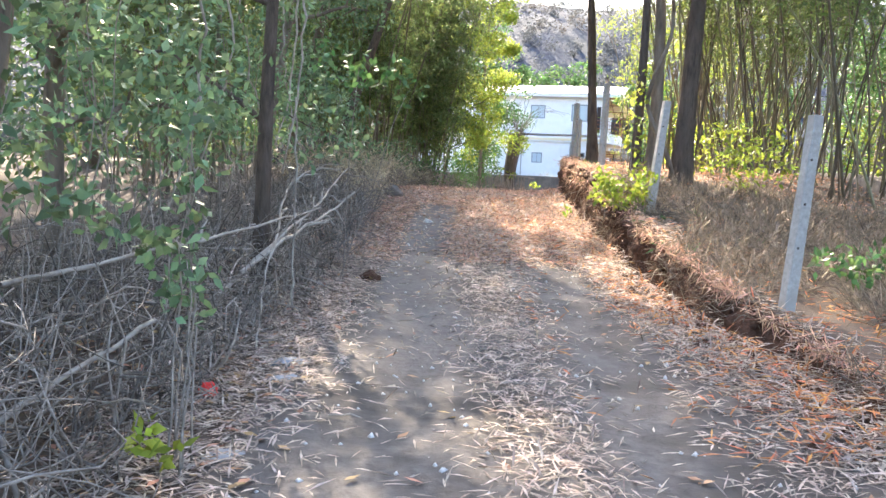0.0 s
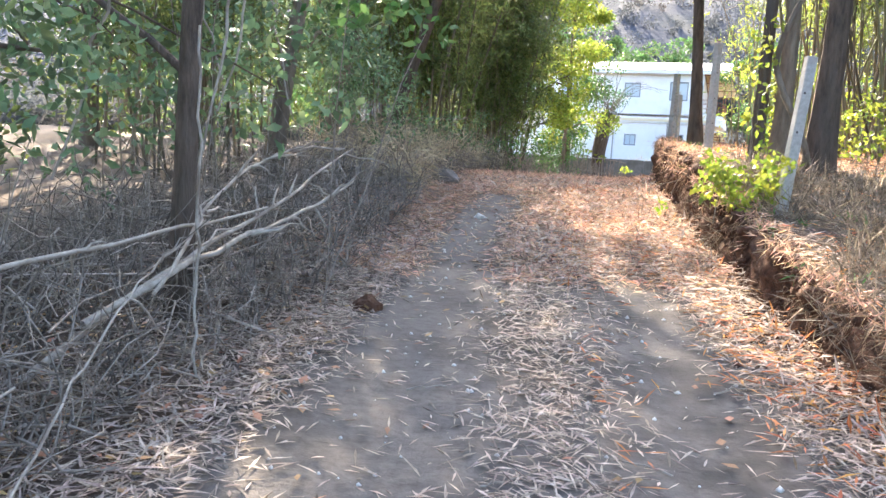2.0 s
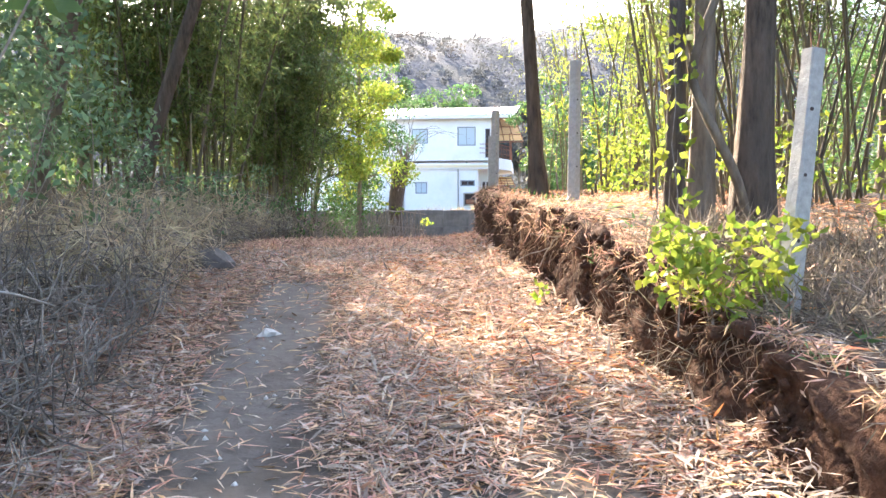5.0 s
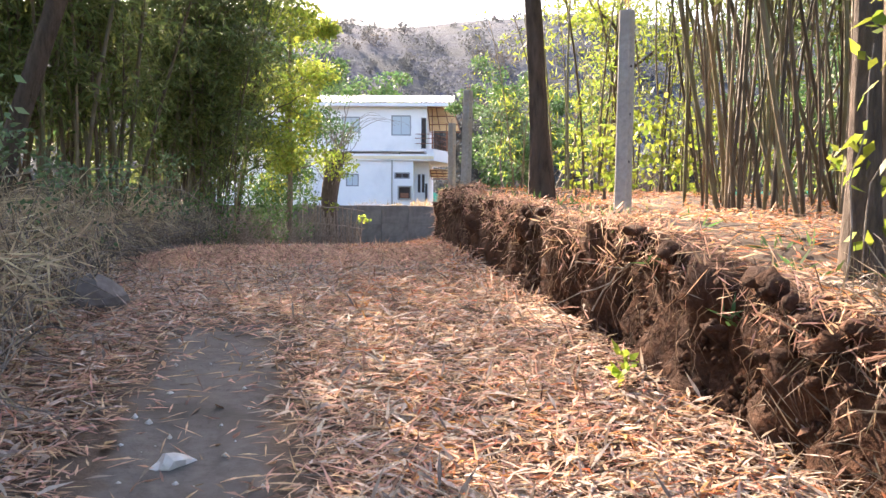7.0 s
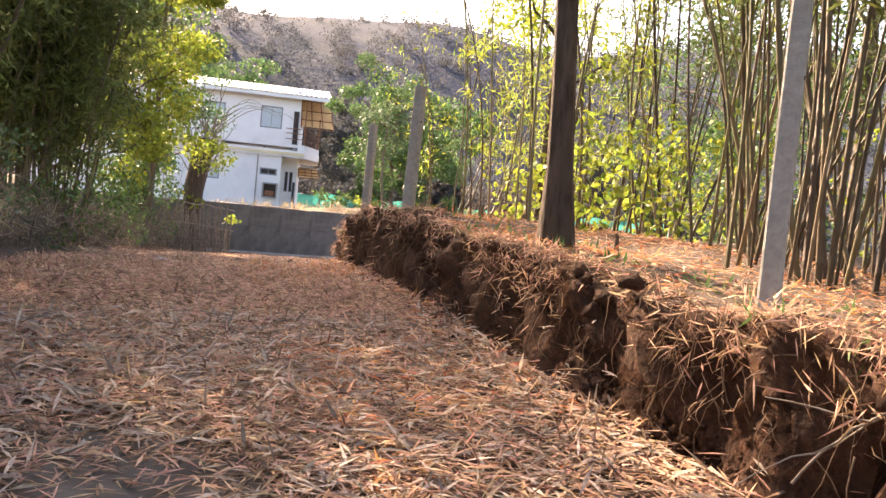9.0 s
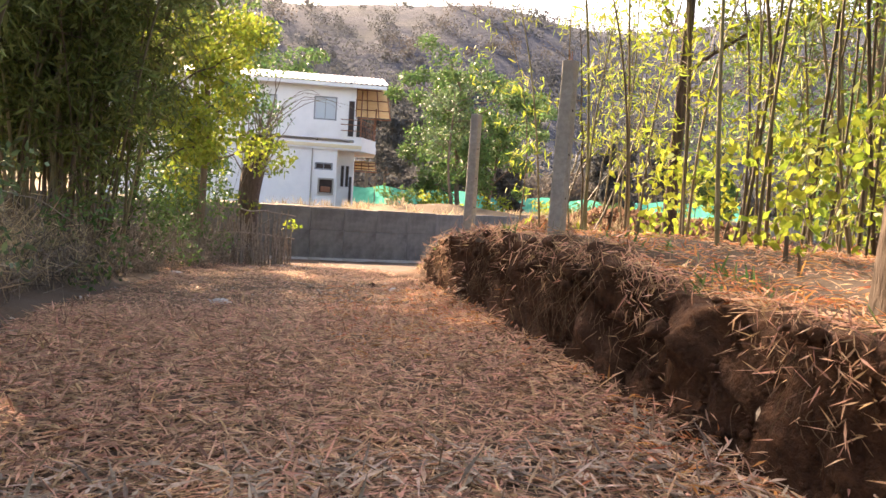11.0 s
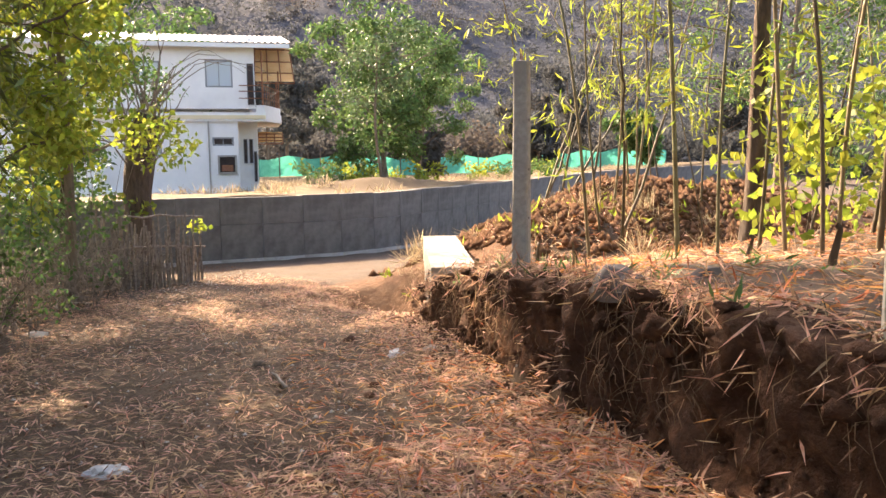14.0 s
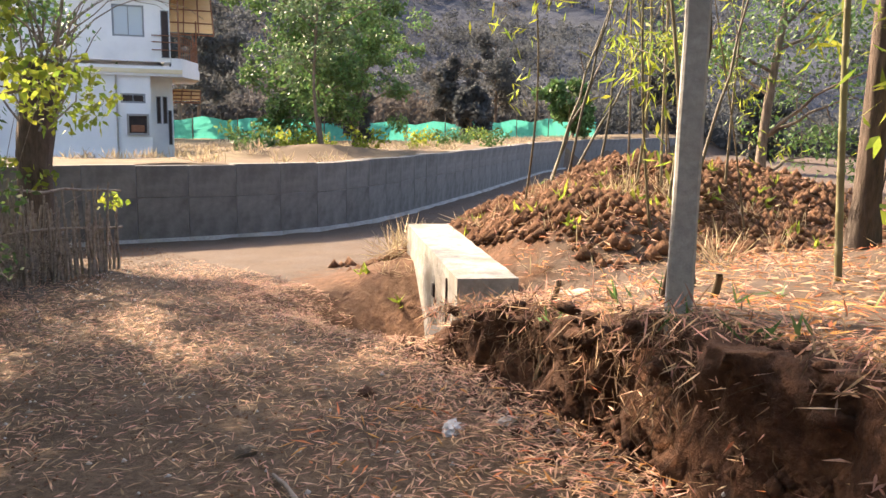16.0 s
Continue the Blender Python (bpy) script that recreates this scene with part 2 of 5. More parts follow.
def tube(points, radii, sides=6):
    """Vertices and quads of a tube along points, its end closed to a point."""
    P = np.asarray(points, float)
    R = np.broadcast_to(np.asarray(radii, float), (len(P),))
    T = np.gradient(P, axis=0)
    T /= np.linalg.norm(T, axis=1)[:, None] + 1e-9
    ref = np.array([1.0, 0.2, 0.1]) if abs(T[0][0]) < 0.8 else np.array([0.1, 1.0, 0.2])
    A = np.cross(T, ref)
    A /= np.linalg.norm(A, axis=1)[:, None] + 1e-9
    B = np.cross(T, A)
    ang = np.linspace(0, 2 * np.pi, sides, endpoint=False)
    V = P[:, None] + R[:, None, None] * (np.cos(ang)[None, :, None] * A[:, None] + np.sin(ang)[None, :, None] * B[:, None])
    n = len(P)
    i, j = np.meshgrid(np.arange(n - 1), np.arange(sides), indexing="ij")
    q = np.stack([i * sides + j, i * sides + (j + 1) % sides, (i + 1) * sides + (j + 1) % sides, (i + 1) * sides + j], -1).reshape(-1, 4)
    return V.reshape(-1, 3), q


def bent(a, b, sag, n=8, wob=0.02, rng=RNG):
    """A wavering line from a to b that bows by the vector sag."""
    t = np.linspace(0, 1, n)[:, None]
    a, b = np.array(a, float), np.array(b, float)
    return a + (b - a) * t + np.array(sag) * 4 * t * (1 - t) + rng.normal(0, wob, (n, 3)) * np.sin(np.pi * t)


def leaves(P, L, W, rng, up=0.0, flat=0.0, curl=0.15):
    """A pointed leaf of two folded quads at each place. up: how far they point up or droop; flat: how level they lie."""
    n = len(P)
    a = rng.normal(0, 1, (n, 3))
    a[:, 2] = a[:, 2] * (1 - flat) + up
    a /= np.linalg.norm(a, axis=1)[:, None]
    r = rng.normal(0, 1, (n, 3)) * (1 - flat) + np.array([0, 0, 1.0]) * flat * 2
    s = np.cross(a, r)
    s /= np.linalg.norm(s, axis=1)[:, None] + 1e-9
    nrm = np.cross(s, a)
    L = L * rng.uniform(0.6, 1.3, n)[:, None]
    W = W * rng.uniform(0.7, 1.3, n)[:, None]
    c = curl * L * rng.uniform(-1, 1, n)[:, None]
    tip = P + a * L - nrm * np.abs(c)
    mid1, mid2 = P + a * L * 0.4 + s * W / 2, P + a * L * 0.4 - s * W / 2
    ctr = P + a * L * 0.45 + nrm * c * 0.6
    V = np.stack([P, mid1, ctr, mid2, tip], 1).reshape(-1, 3)
    b = np.arange(n)[:, None] * 5
    F = np.concatenate([b + np.array([[0, 1, 2, 3]]), b + np.array([[1, 4, 3, 2]])], 1).reshape(-1, 4)
    return V, F


def clumps(centres, radii, per, rng, squash=0.8):
    """Points in uneven clumps round the centres, thinner inside."""
    out = []
    for c, r in zip(centres, radii):
        d = rng.normal(0, 1, (per, 3))
        d /= np.linalg.norm(d, axis=1)[:, None]
        out.append(np.array(c) + d * (r * rng.uniform(0.25, 1, per) ** 0.6)[:, None] * np.array([1, 1, squash]))
    return np.concatenate(out)


def box_bm(bm, x0, x1, y0, y1, z0, z1):
    vs = [bm.verts.new(p) for p in ((x0, y0, z0), (x1, y0, z0), (x1, y1, z0), (x0, y1, z0), (x0, y0, z1), (x1, y0, z1), (x1, y1, z1), (x0, y1, z1))]
    for f in ((3, 2, 1, 0), (4, 5, 6, 7), (0, 1, 5, 4), (1, 2, 6, 5), (2, 3, 7, 6), (3, 0, 4, 7)):
        bm.faces.new([vs[i] for i in f])


def block(name, size, material, parent, label="", bevel=0.0):
    bm = bmesh.new()
    box_bm(bm, *size)
    if bevel:
        bmesh.ops.bevel(bm, geom=bm.edges[:], offset=bevel, segments=1, affect="EDGES")
    return part(name, bm, material, parent, label)


def lump(name, r, material, seed, parent=None, label="", rough=0.25, level=2):
    """A stone or clod: a ball knocked out of shape, flatter below."""
    bm = bmesh.new()
    bmesh.ops.create_icosphere(bm, subdivisions=level, radius=1)
    for v in bm.verts:
        k = 1 + rough * noise.noise(v.co * 1.3 + Vector((seed * 3.7, seed, 0))) + rough * 0.5 * noise.noise(v.co * 3.1 + Vector((0, seed * 5.1, 0)))
        v.co = Vector((v.co.x * r[0] * k, v.co.y * r[1] * k, max(v.co.z, -0.55) * r[2] * k))
    return part(name, bm, material, parent, label)


# ---- ground ----
def curve(knots):
    xs, ys = np.array([k[0] for k in knots], float), np.array([k[1] for k in knots], float)
    xf = np.linspace(xs[0], xs[-1], 800)
    yf = np.interp(xf, xs, ys)
    w = max(3, int(2.0 / (xf[1] - xf[0])))
    ys2 = np.convolve(np.pad(yf, w, mode="edge"), np.ones(2 * w + 1) / (2 * w + 1), "valid")
    return lambda v: np.interp(v, xf, ys2)


road_z = curve([(-20, -1.15), (0, -0.96), (4, -0.83), (8, -0.65), (10.3, -0.42), (13.1, -0.12), (16, 0.12), (19, 0.3), (21.5, 0.33), (23.2, 0.3), (24.6, 0.24), (26.4, 0.14), (28.1, 0.05), (29.9, -0.07), (33.75, -0.33), (40.6, -0.74), (60, -0.77)])
bank_x = curve([(-20, 3), (0, 2.75), (4, 2.45), (8, 2.35), (12, 2.42), (15.5, 2.75), (18.6, 3.05), (21.43, 3.5), (23.58, 3.97), (26.87, 4.8), (28.14, 5.38), (32.45, 5.62), (70.55, 6.07)])
bank_h = curve([(-20, 0.12), (0, 0.1), (4, 0.2), (6, 0.38), (10.5, 0.68), (12.6, 0.95), (15.3, 0.95), (17.9, 0.82), (21.8, 1.0), (25.23, 0.87), (27.39, 0.66), (28.53, 0.12), (29.16, 0.0), (70.56, 0.0)])
left_x = curve([(-20, -1.8), (0, -1.6), (5.4, -1.4), (8.8, -1.1), (12, -0.95), (16, -0.95), (19, -0.85), (22.37, -0.97), (27.43, 0.42), (32.49, 2.19), (36.28, 4.4), (40.08, 4.82), (70.56, 5.18)])
wall_y = curve([(-60, 47.5), (-10.64, 43.06), (-0.49, 41.67), (5.85, 40.64), (8.76, 40.04), (11.18, 40.26), (14.76, 42.51), (21.67, 47.38), (33.59, 56.26), (43.31, 61.86), (76.1, 74.81), (114.32, 84.52)])


def bend(x, y):
    """The plan of the track's far end, drawn at four fifths of its size, laid into the world."""
    return 1.27 * x + 0.0149 * y - 1.045, -0.0149 * x + 1.27 * y - 5.573



lane_left = curve([(-20, -0.42), (10, -0.42), (12.6, -0.25), (14, -0.1), (16.2, 0.1), (60, 0.3)])
lane_right = curve([(-20, 0.9), (0, 0.95), (4, 1.07), (7.5, 1.38), (10.6, 1.47), (15, 1.42), (18.5, 2.1), (60, 3)])


def fbm(x, y, s, seed=0.0):
    """Cheap smooth noise on arrays."""
    v = np.zeros(np.broadcast(x, y).shape)
    for k, (fx, fy, ph) in enumerate(((1.0, 0.31, 0.3), (-0.47, 1.13, 1.7), (0.83, -0.91, 4.1), (1.9, 1.3, 2.2), (-2.3, 1.7, 0.9), (2.9, -3.1, 5.2))):
        v += np.sin((fx * x + fy * y) * s + ph + seed * (k + 1)) / (1 + k * 0.45)
    return v / 3


def mound(x, y, cx, cy, rx, ry, h):
    return h * np.exp(-(((x - cx) / rx) ** 2 + ((y - cy) / ry) ** 2) ** 1.3)


def step(a):
    a = np.clip(a, 0, 1)
    return a * a * (3 - 2 * a)


def ground_z(x, y):
    """The height of the ground, bank and far hills at x, y."""
    x, y = np.asarray(x, float), np.asarray(y, float)
    z = road_z(y) + 0.02 * fbm(x, y, 2.1) + 0.008 * fbm(x, y, 9, 2)
    near = step((32.5 - y) / 6)
    lane = np.exp(-(((x - lane_left(y)) / 0.36) ** 2)) + np.exp(-(((x - lane_right(y)) / 0.3) ** 2))
    z = z + 0.02 * fbm(x, y, 4.6, 5) * step((y - 21) / 5)
    z = z - 0.035 * lane * step((20 - y) / 6)
    s = x - bank_x(y)
    wob = 0.12 * fbm(x * 0 + 3, y, 2.7, 1) + 0.07 * fbm(x * 0 + 1, y, 6.9, 2) + 0.05 * fbm(y, z * 6, 6.5, 3)
    lip = 1 + (0.12 * fbm(x * 0 + 2, y, 2.1, 9) + 0.08 * fbm(x * 0 + 5, y, 6.3, 4)) * step((y - 8) / 3) * step((1.3 - s) / 0.9)
    z = z + 0.1 * step((s + 0.9) / 0.9) * near
    z = z + (bank_h(y) * lip - 0.1 * near) * step((s - wob) / 0.26) + 0.07 * fbm(x, y, 1.3, 4) * step(s / 0.6) * near
    l = left_x(y) - x
    z = z + (0.22 + 0.1 * fbm(x, y, 1.1, 6)) * step(l / 1.1) + 0.25 * step((l - 1.2) / 3.5)
    z = z + mound(x, y, 9.79, 30.75, 2.79, 1.91, 1.08) + mound(x, y, 13.61, 31.34, 3.30, 2.16, 1.14) + mound(x, y, 8.12, 28.99, 1.27, 1.14, 0.64) + mound(x, y, 19.08, 32.29, 5.08, 2.54, 0.89)
    z = z + (0.12 * fbm(x, y, 3.7, 7) + 0.06 * fbm(x, y, 8.3, 2)) * (mound(x, y, 12.46, 30.85, 6.35, 3.05, 1.27))
    z = z - mound(x, y, 6.0, 29.7, 0.62, 1.6, 0.85)
    back = y - wall_y(x)
    z = np.where(back > 0.3, 0.95 - 0.6 * step((back - 2) / 14) + 0.08 * fbm(x, y, 0.9, 2), z)
    z = z + mound(x, y, 12.5, 44.6, 3.5, 1.2, 0.3) * (back > 0.3)
    z = np.where(back > 0.3, z + 0.02 * np.maximum(y - 60, 0) * step((y - 60) / 20), z)
    r = np.hypot(x, y - 20)
    az = np.degrees(np.arctan2(x, y - 20))
    ahead = step((az + 75) / 40) * step((130 - az) / 40)
    z = z + ahead * (57 + 3 * np.sin(az * 0.09 + 1.2) + 2 * np.sin(az * 0.31) + 7 * step((az - 4) / 22)) * step((r - 105) / 190) * (1 + 0.07 * fbm(x, y, 0.035, 3))
    return z


def spread(lo, hi, fine_lo, fine_hi, d, grow):
    """Coordinates with step d in the middle that widen outwards."""
    mid = list(np.arange(fine_lo, fine_hi + d / 2, d))
    out, k = [], d
    v = mid[-1]
    while v < hi:
        k *= grow
        v += k
        out.append(v)
    inn, k, v = [], d, mid[0]
    while v > lo:
        k *= grow
        v -= k
        inn.append(v)
    return np.array(inn[::-1] + mid + out)


rows_y = np.concatenate([spread(-400, -3, -3, 36, 0.075, 1.12)[:-1], np.arange(36.1, 60, 0.25), 56 * 1.05 ** np.arange(0, 44)])
rows_y = np.unique(np.round(rows_y[rows_y < 460], 4))
cols_l = spread(-420, -0.12, -5.2, -0.12, 0.11, 1.13)
cols_l = cols_l[cols_l < -0.1]
cols_r = np.concatenate([np.arange(0.4, 4, 0.12), np.arange(4, 32, 0.3), 32 * 1.09 ** np.arange(0, 31)])
cols_r = cols_r[cols_r > 0.39]
cols = np.unique(np.round(np.concatenate([cols_l, np.arange(-0.1, 0.4, 0.022), cols_r]), 4))
YY, SS = np.meshgrid(rows_y, cols, indexing="ij")
XX = SS + bank_x(YY)
ZZ = ground_z(XX, YY)
face = step((SS + 0.02) / 0.1) * step((0.42 - SS) / 0.15) * (bank_h(YY) > 0.15)
rise = np.clip((ZZ - road_z(YY)) / np.maximum(bank_h(YY), 0.1), 0, 1)
XX = XX - face * (0.13 * rise ** 2 * (bank_h(YY) / 0.9) + 0.11 * fbm(YY, ZZ * 1.4, 5.5, 8) + 0.08 * fbm(YY, ZZ * 1.3, 14, 9) + 0.05 * fbm(YY, ZZ, 31, 5)) 
nr, nc = YY.shape
i, j = np.meshgrid(np.arange(nr - 1), np.arange(nc - 1), indexing="ij")
Q = np.stack([i * nc + j, i * nc + j + 1, (i + 1) * nc + j + 1, (i + 1) * nc + j], -1).reshape(-1, 4)
cy, cs = YY[:-1, :-1].ravel(), SS[:-1, :-1].ravel()
cx = XX[:-1, :-1].ravel()
ground_mesh = raw_mesh("ground", np.stack([XX, YY, ZZ], -1).reshape(-1, 3), Q, True)
heap = np.clip(mound(XX, YY, 12.08, 31.11, 7, 2.9, 1.6), 0, 1)
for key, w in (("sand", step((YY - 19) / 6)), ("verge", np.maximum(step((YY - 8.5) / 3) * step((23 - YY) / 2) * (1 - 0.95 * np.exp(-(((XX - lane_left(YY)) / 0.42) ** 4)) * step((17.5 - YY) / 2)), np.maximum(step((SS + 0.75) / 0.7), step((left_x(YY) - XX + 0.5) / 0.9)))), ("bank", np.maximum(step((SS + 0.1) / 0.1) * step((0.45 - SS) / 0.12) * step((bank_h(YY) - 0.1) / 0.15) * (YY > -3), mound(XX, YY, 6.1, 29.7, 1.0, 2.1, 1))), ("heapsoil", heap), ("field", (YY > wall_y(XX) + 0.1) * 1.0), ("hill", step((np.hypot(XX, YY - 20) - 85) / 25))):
    at = ground_mesh.attributes.new(key, "FLOAT", "POINT")
    at.data.foreach_set("value", w.ravel().astype(np.float32))
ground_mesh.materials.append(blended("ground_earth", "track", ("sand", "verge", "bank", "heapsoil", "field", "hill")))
tagged(new("ground", ground_mesh), "dusty dirt track with an earth cutting, dry fields and wooded hills", "ground", kind="structure")


def gz(x, y):
    return float(ground_z(x, y))


# ---- retaining wall ----
def retaining_wall():
    xs = [-12.0]
    while xs[-1] < 70:
        x = xs[-1]
        slope = float(wall_y(x + 0.2) - wall_y(x)) / 0.2
        xs.append(x + 1.09 / math.hypot(1, slope))
    wall = empty("wall_retaining", (0, 0, 0), "long grey cast concrete retaining wall along the dirt road", "wall", kind="structure")
    base, foot = Soup(), Soup()
    for k, (a, b) in enumerate(zip(xs, xs[1:])):
        ya, yb = float(wall_y(a)), float(wall_y(b))
        ang = math.atan2(yb - ya, b - a)
        L = math.hypot(b - a, yb - ya)
        zb = float(road_z(ya)) - 0.12
        top = 0.99 + 0.015 * math.sin(k * 1.7)
        m = pose(a, ya, 0, 0, 0, math.degrees(ang))
        corners = np.array([(x, y, z) for z in (zb - 0.3, top - 0.012) for x, y in ((0, 0.012), (L, 0.012), (L, 0.5), (0, 0.5))])
        f = np.array([(0, 1, 5, 4), (1, 2, 6, 5), (2, 3, 7, 6), (3, 0, 4, 7), (4, 5, 6, 7)])
        base.add(corners @ np.array(m.to_3x3()).T + np.array(m.translation), f)
        zf = zb + 0.2
        fc = np.array([(x, y, z) for z in (zb - 0.3, zf) for x, y in ((0, -0.12), (L, -0.12), (L, 0.05), (0, 0.05))])
        if k < 60:
            foot.add(fc @ np.array(m.to_3x3()).T + np.array(m.translation), f)
        mid = 0.27 + 0.01 * math.sin(k * 2.3)
        for z0, z1 in ((zb + 0.1, mid - 0.008), (mid + 0.008, top)):
            block("panel", (0.008, L - 0.008, 0.0 + 0.004 * math.sin(k * 5.1 + z0), 0.2, z0, z1), M["wallgrey"], wall, bevel=0.006).matrix_basis = m
    place("wall_core", base.mesh("wall_core"), M["wallgrey"], wall)
    place("footing", foot.mesh("footing"), M["concrete"], wall, "pale concrete footing strip")


retaining_wall()


# ---- house ----
def house():
    h = empty("house", (0, 0, 0), "two-storey white painted house with a sheet roof and balcony", "house")
    h.matrix_basis = pose(11.1, 55.0, 0, 0, 0, -17)

    def wall_with(name, u0, u1, z0, z1, v0, v1, holes):
        """A front wall with window openings cut through it."""
        bm = bmesh.new()
        us = sorted({u0, u1, *[a for hh in holes for a in hh[:2]]})
        zs = sorted({z0, z1, *[a for hh in holes for a in hh[2:]]})
        nu, nz = len(us) - 1, len(zs) - 1
        full = {(p, q) for p in range(nu) for q in range(nz) if not any(o[0] <= us[p] < o[1] and o[2] <= zs[q] < o[3] for o in holes)}
        vert = {}

        def at(p, q, v):
            if (p, q, v) not in vert:
                vert[p, q, v] = bm.verts.new((us[p], (v0, v1)[v], zs[q]))
            return vert[p, q, v]

        for p, q in full:
            bm.faces.new((at(p, q, 0), at(p + 1, q, 0), at(p + 1, q + 1, 0), at(p, q + 1, 0)))
            bm.faces.new((at(p, q, 1), at(p, q + 1, 1), at(p + 1, q + 1, 1), at(p + 1, q, 1)))
            for dp, dq, c, d in ((-1, 0, (p, q), (p, q + 1)), (1, 0, (p + 1, q + 1), (p + 1, q)), (0, -1, (p + 1, q), (p, q)), (0, 1, (p, q + 1), (p + 1, q + 1))):
                if (p + dp, q + dq) not in full:
                    bm.faces.new((at(*c, 0), at(*d, 0), at(*d, 1), at(*c, 1)))
        return part(name, bm, M["white"], h)

    lower = [(-1.01, -0.1, 2.54, 2.91), (-0.76, -0.05, 1.36, 2.08), (-3.87, -3.11, 2.08, 2.81), (-7.95, -7.11, 2.32, 2.78)]
    upper = [(-1.2, -0.05, 5.06, 6.24), (-4.1, -3.05, 5.22, 6.15), (-8.3, -7.3, 5.2, 6.15)]
    wall_with("front_wall", -12.5, 0.1, -0.4, 3.6, 0, 0.23, lower)
    wall_with("front_wall", -12.5, 0.89, 4.15, 6.95, 0, 0.23, upper)
    block("side_wall", (-0.13, 0.1, 0.23, 1.2, -0.4, 3.6), M["white"], h)
    block("back_wall", (-12.5, 1.0, 8.77, 9.0, -0.4, 7.9), M["white"], h)
    block("side_wall", (-12.5, -12.27, 0.23, 8.77, -0.4, 7.4), M["white"], h)
    block("side_wall", (0.66, 0.89, 0.23, 8.77, 4.15, 7.2), M["white"], h)
    block("recess_wall", (0.1, 0.95, 1.2, 1.43, -0.4, 3.6), M["white"], h)
    block("side_wall", (0.72, 0.95, 1.43, 8.77, -0.4, 3.6), M["white"], h)
    block("plinth", (-12.55, 0.14, -0.06, 0, -0.4, 0.62), M["white"], h)
    bm = bmesh.new()
    outline = [(-12.6, -0.12), (1.3, -0.12), (2.1, 2.6), (2.1, 7.4), (-12.6, 7.4)]
    lo = [bm.verts.new((u, v, 3.6)) for u, v in outline]
    hi = [bm.verts.new((u, v, 3.98)) for u, v in outline]
    bm.faces.new(lo[::-1])
    bm.faces.new(hi)
    for k in range(5):
        bm.faces.new((lo[k], lo[(k + 1) % 5], hi[(k + 1) % 5], hi[k]))
    part("floor_slab", bm, M["white"], h)
    block("slab_band", (-12.6, 1.3, -0.16, -0.123, 3.7, 3.86), M["cream"], h, "cream painted band")
    # parapet of the balcony
    bm = bmesh.new()
    pts = [(0.9, -0.1), (1.28, -0.1), (2.06, 2.6), (2.06, 7.2)]
    for (u0, v0), (u1, v1) in zip(pts, pts[1:]):
        d = Vector((u1 - u0, v1 - v0, 0)).normalized()
        nn = Vector((-d.y, d.x, 0)) * 0.1
        vs = []
        for z in (3.98, 4.3):
            for p in ((u0, v0), (u1, v1)):
                for s in (0, 1):
                    vs.append(bm.verts.new((p[0] + nn.x * s, p[1] + nn.y * s, z)))
        for f in ((0, 2, 6, 4), (1, 5, 7, 3), (4, 6, 7, 5), (0, 4, 5, 1), (2, 3, 7, 6)):
            bm.faces.new([vs[q] for q in f])
    part("parapet", bm, M["white"], h)
    # windows
    for kind_, hs in (("w", upper), ("w", lower[2:]), ("v", lower[:1])):
        for u0, u1, z0, z1 in hs:
            w = part("window", frame_bm(u0, u1, z0, z1, 0.07, 0.02, 0.09), M["frame"], h)
            n = 2
            for q in range(n):
                a, b = u0 + 0.06 + (u1 - u0 - 0.12) * q / n, u0 + 0.06 + (u1 - u0 - 0.12) * (q + 1) / n
                block("pane", (a + 0.015, b - 0.015, 0.05, 0.06, z0 + 0.06, z1 - 0.06), M["glass"] if kind_ == "w" else M["dark"], w)
                if q:
                    block("mullion", (a - 0.015, a + 0.015, 0.03, 0.08, z0 + 0.06, z1 - 0.06), M["frame"], w)
    u0, u1, z0, z1 = lower[1]
    ac = part("wall_unit", frame_bm(u0 - 0.05, u1 + 0.05, z0 - 0.05, z1 + 0.05, 0.08, -0.12, 0.1), M["concrete"], h, "grey surround of a wall opening")
    block("grille", (u0 + 0.02, u1 - 0.02, 0.0, 0.05, z0 + 0.02, z1 - 0.02), M["dark"], ac)
    block("unit_front", (u0 + 0.1, u1 - 0.12, -0.06, 0.0, z0 + 0.06, z0 + 0.34), M["brown"], ac, bevel=0.02)
    for u, v, z0, z1, wd in ((0.3, 1.17, 1.75, 2.85, 0.18), (0.55, 1.17, 1.75, 2.85, 0.18), (0.74, 1.17, 0.9, 2.3, 0.16), (0.55, -0.02, 4.3, 6.1, 0.3)):
        dr = part("door_panel", frame_bm(u, u + wd, z0, z1, 0.03, v - 0.03, v + 0.02), M["frame"], h)
        block("pane", (u + 0.03, u + wd - 0.03, v - 0.02, v - 0.01, z0 + 0.03, z1 - 0.03), M["dark"], dr)
    # pipes on the wall
    for u in (-1.15, -4.6):
        place("drain_pipe", raw_mesh("drain_pipe", *tube([(u, -0.06, 0.2), (u, -0.06, 2.0), (u, -0.06, 3.6)], 0.035, 6)), M["concrete"], h)
    # corrugated roof
    us = np.linspace(-13.1, 2.45, 210)
    vs = np.array([-0.55, 3, 7, 9.2])
    U, V = np.meshgrid(us, vs, indexing="ij")
    Z = 6.95 + 0.17 * (V + 0.55) + 0.03 * np.sin(U * 24)
    n2 = len(vs)
    a, b = np.meshgrid(np.arange(len(us) - 1), np.arange(n2 - 1), indexing="ij")
    q = np.stack([a * n2 + b, (a + 1) * n2 + b, (a + 1) * n2 + b + 1, a * n2 + b + 1], -1).reshape(-1, 4)
    place("roof", raw_mesh("roof", np.stack([U, V, Z], -1).reshape(-1, 3), q, True), M["steel"], h, "pale corrugated metal roof")
    block("fascia", (-13.0, 2.4, -0.5, -0.46, 6.72, 6.9), M["white"], h)
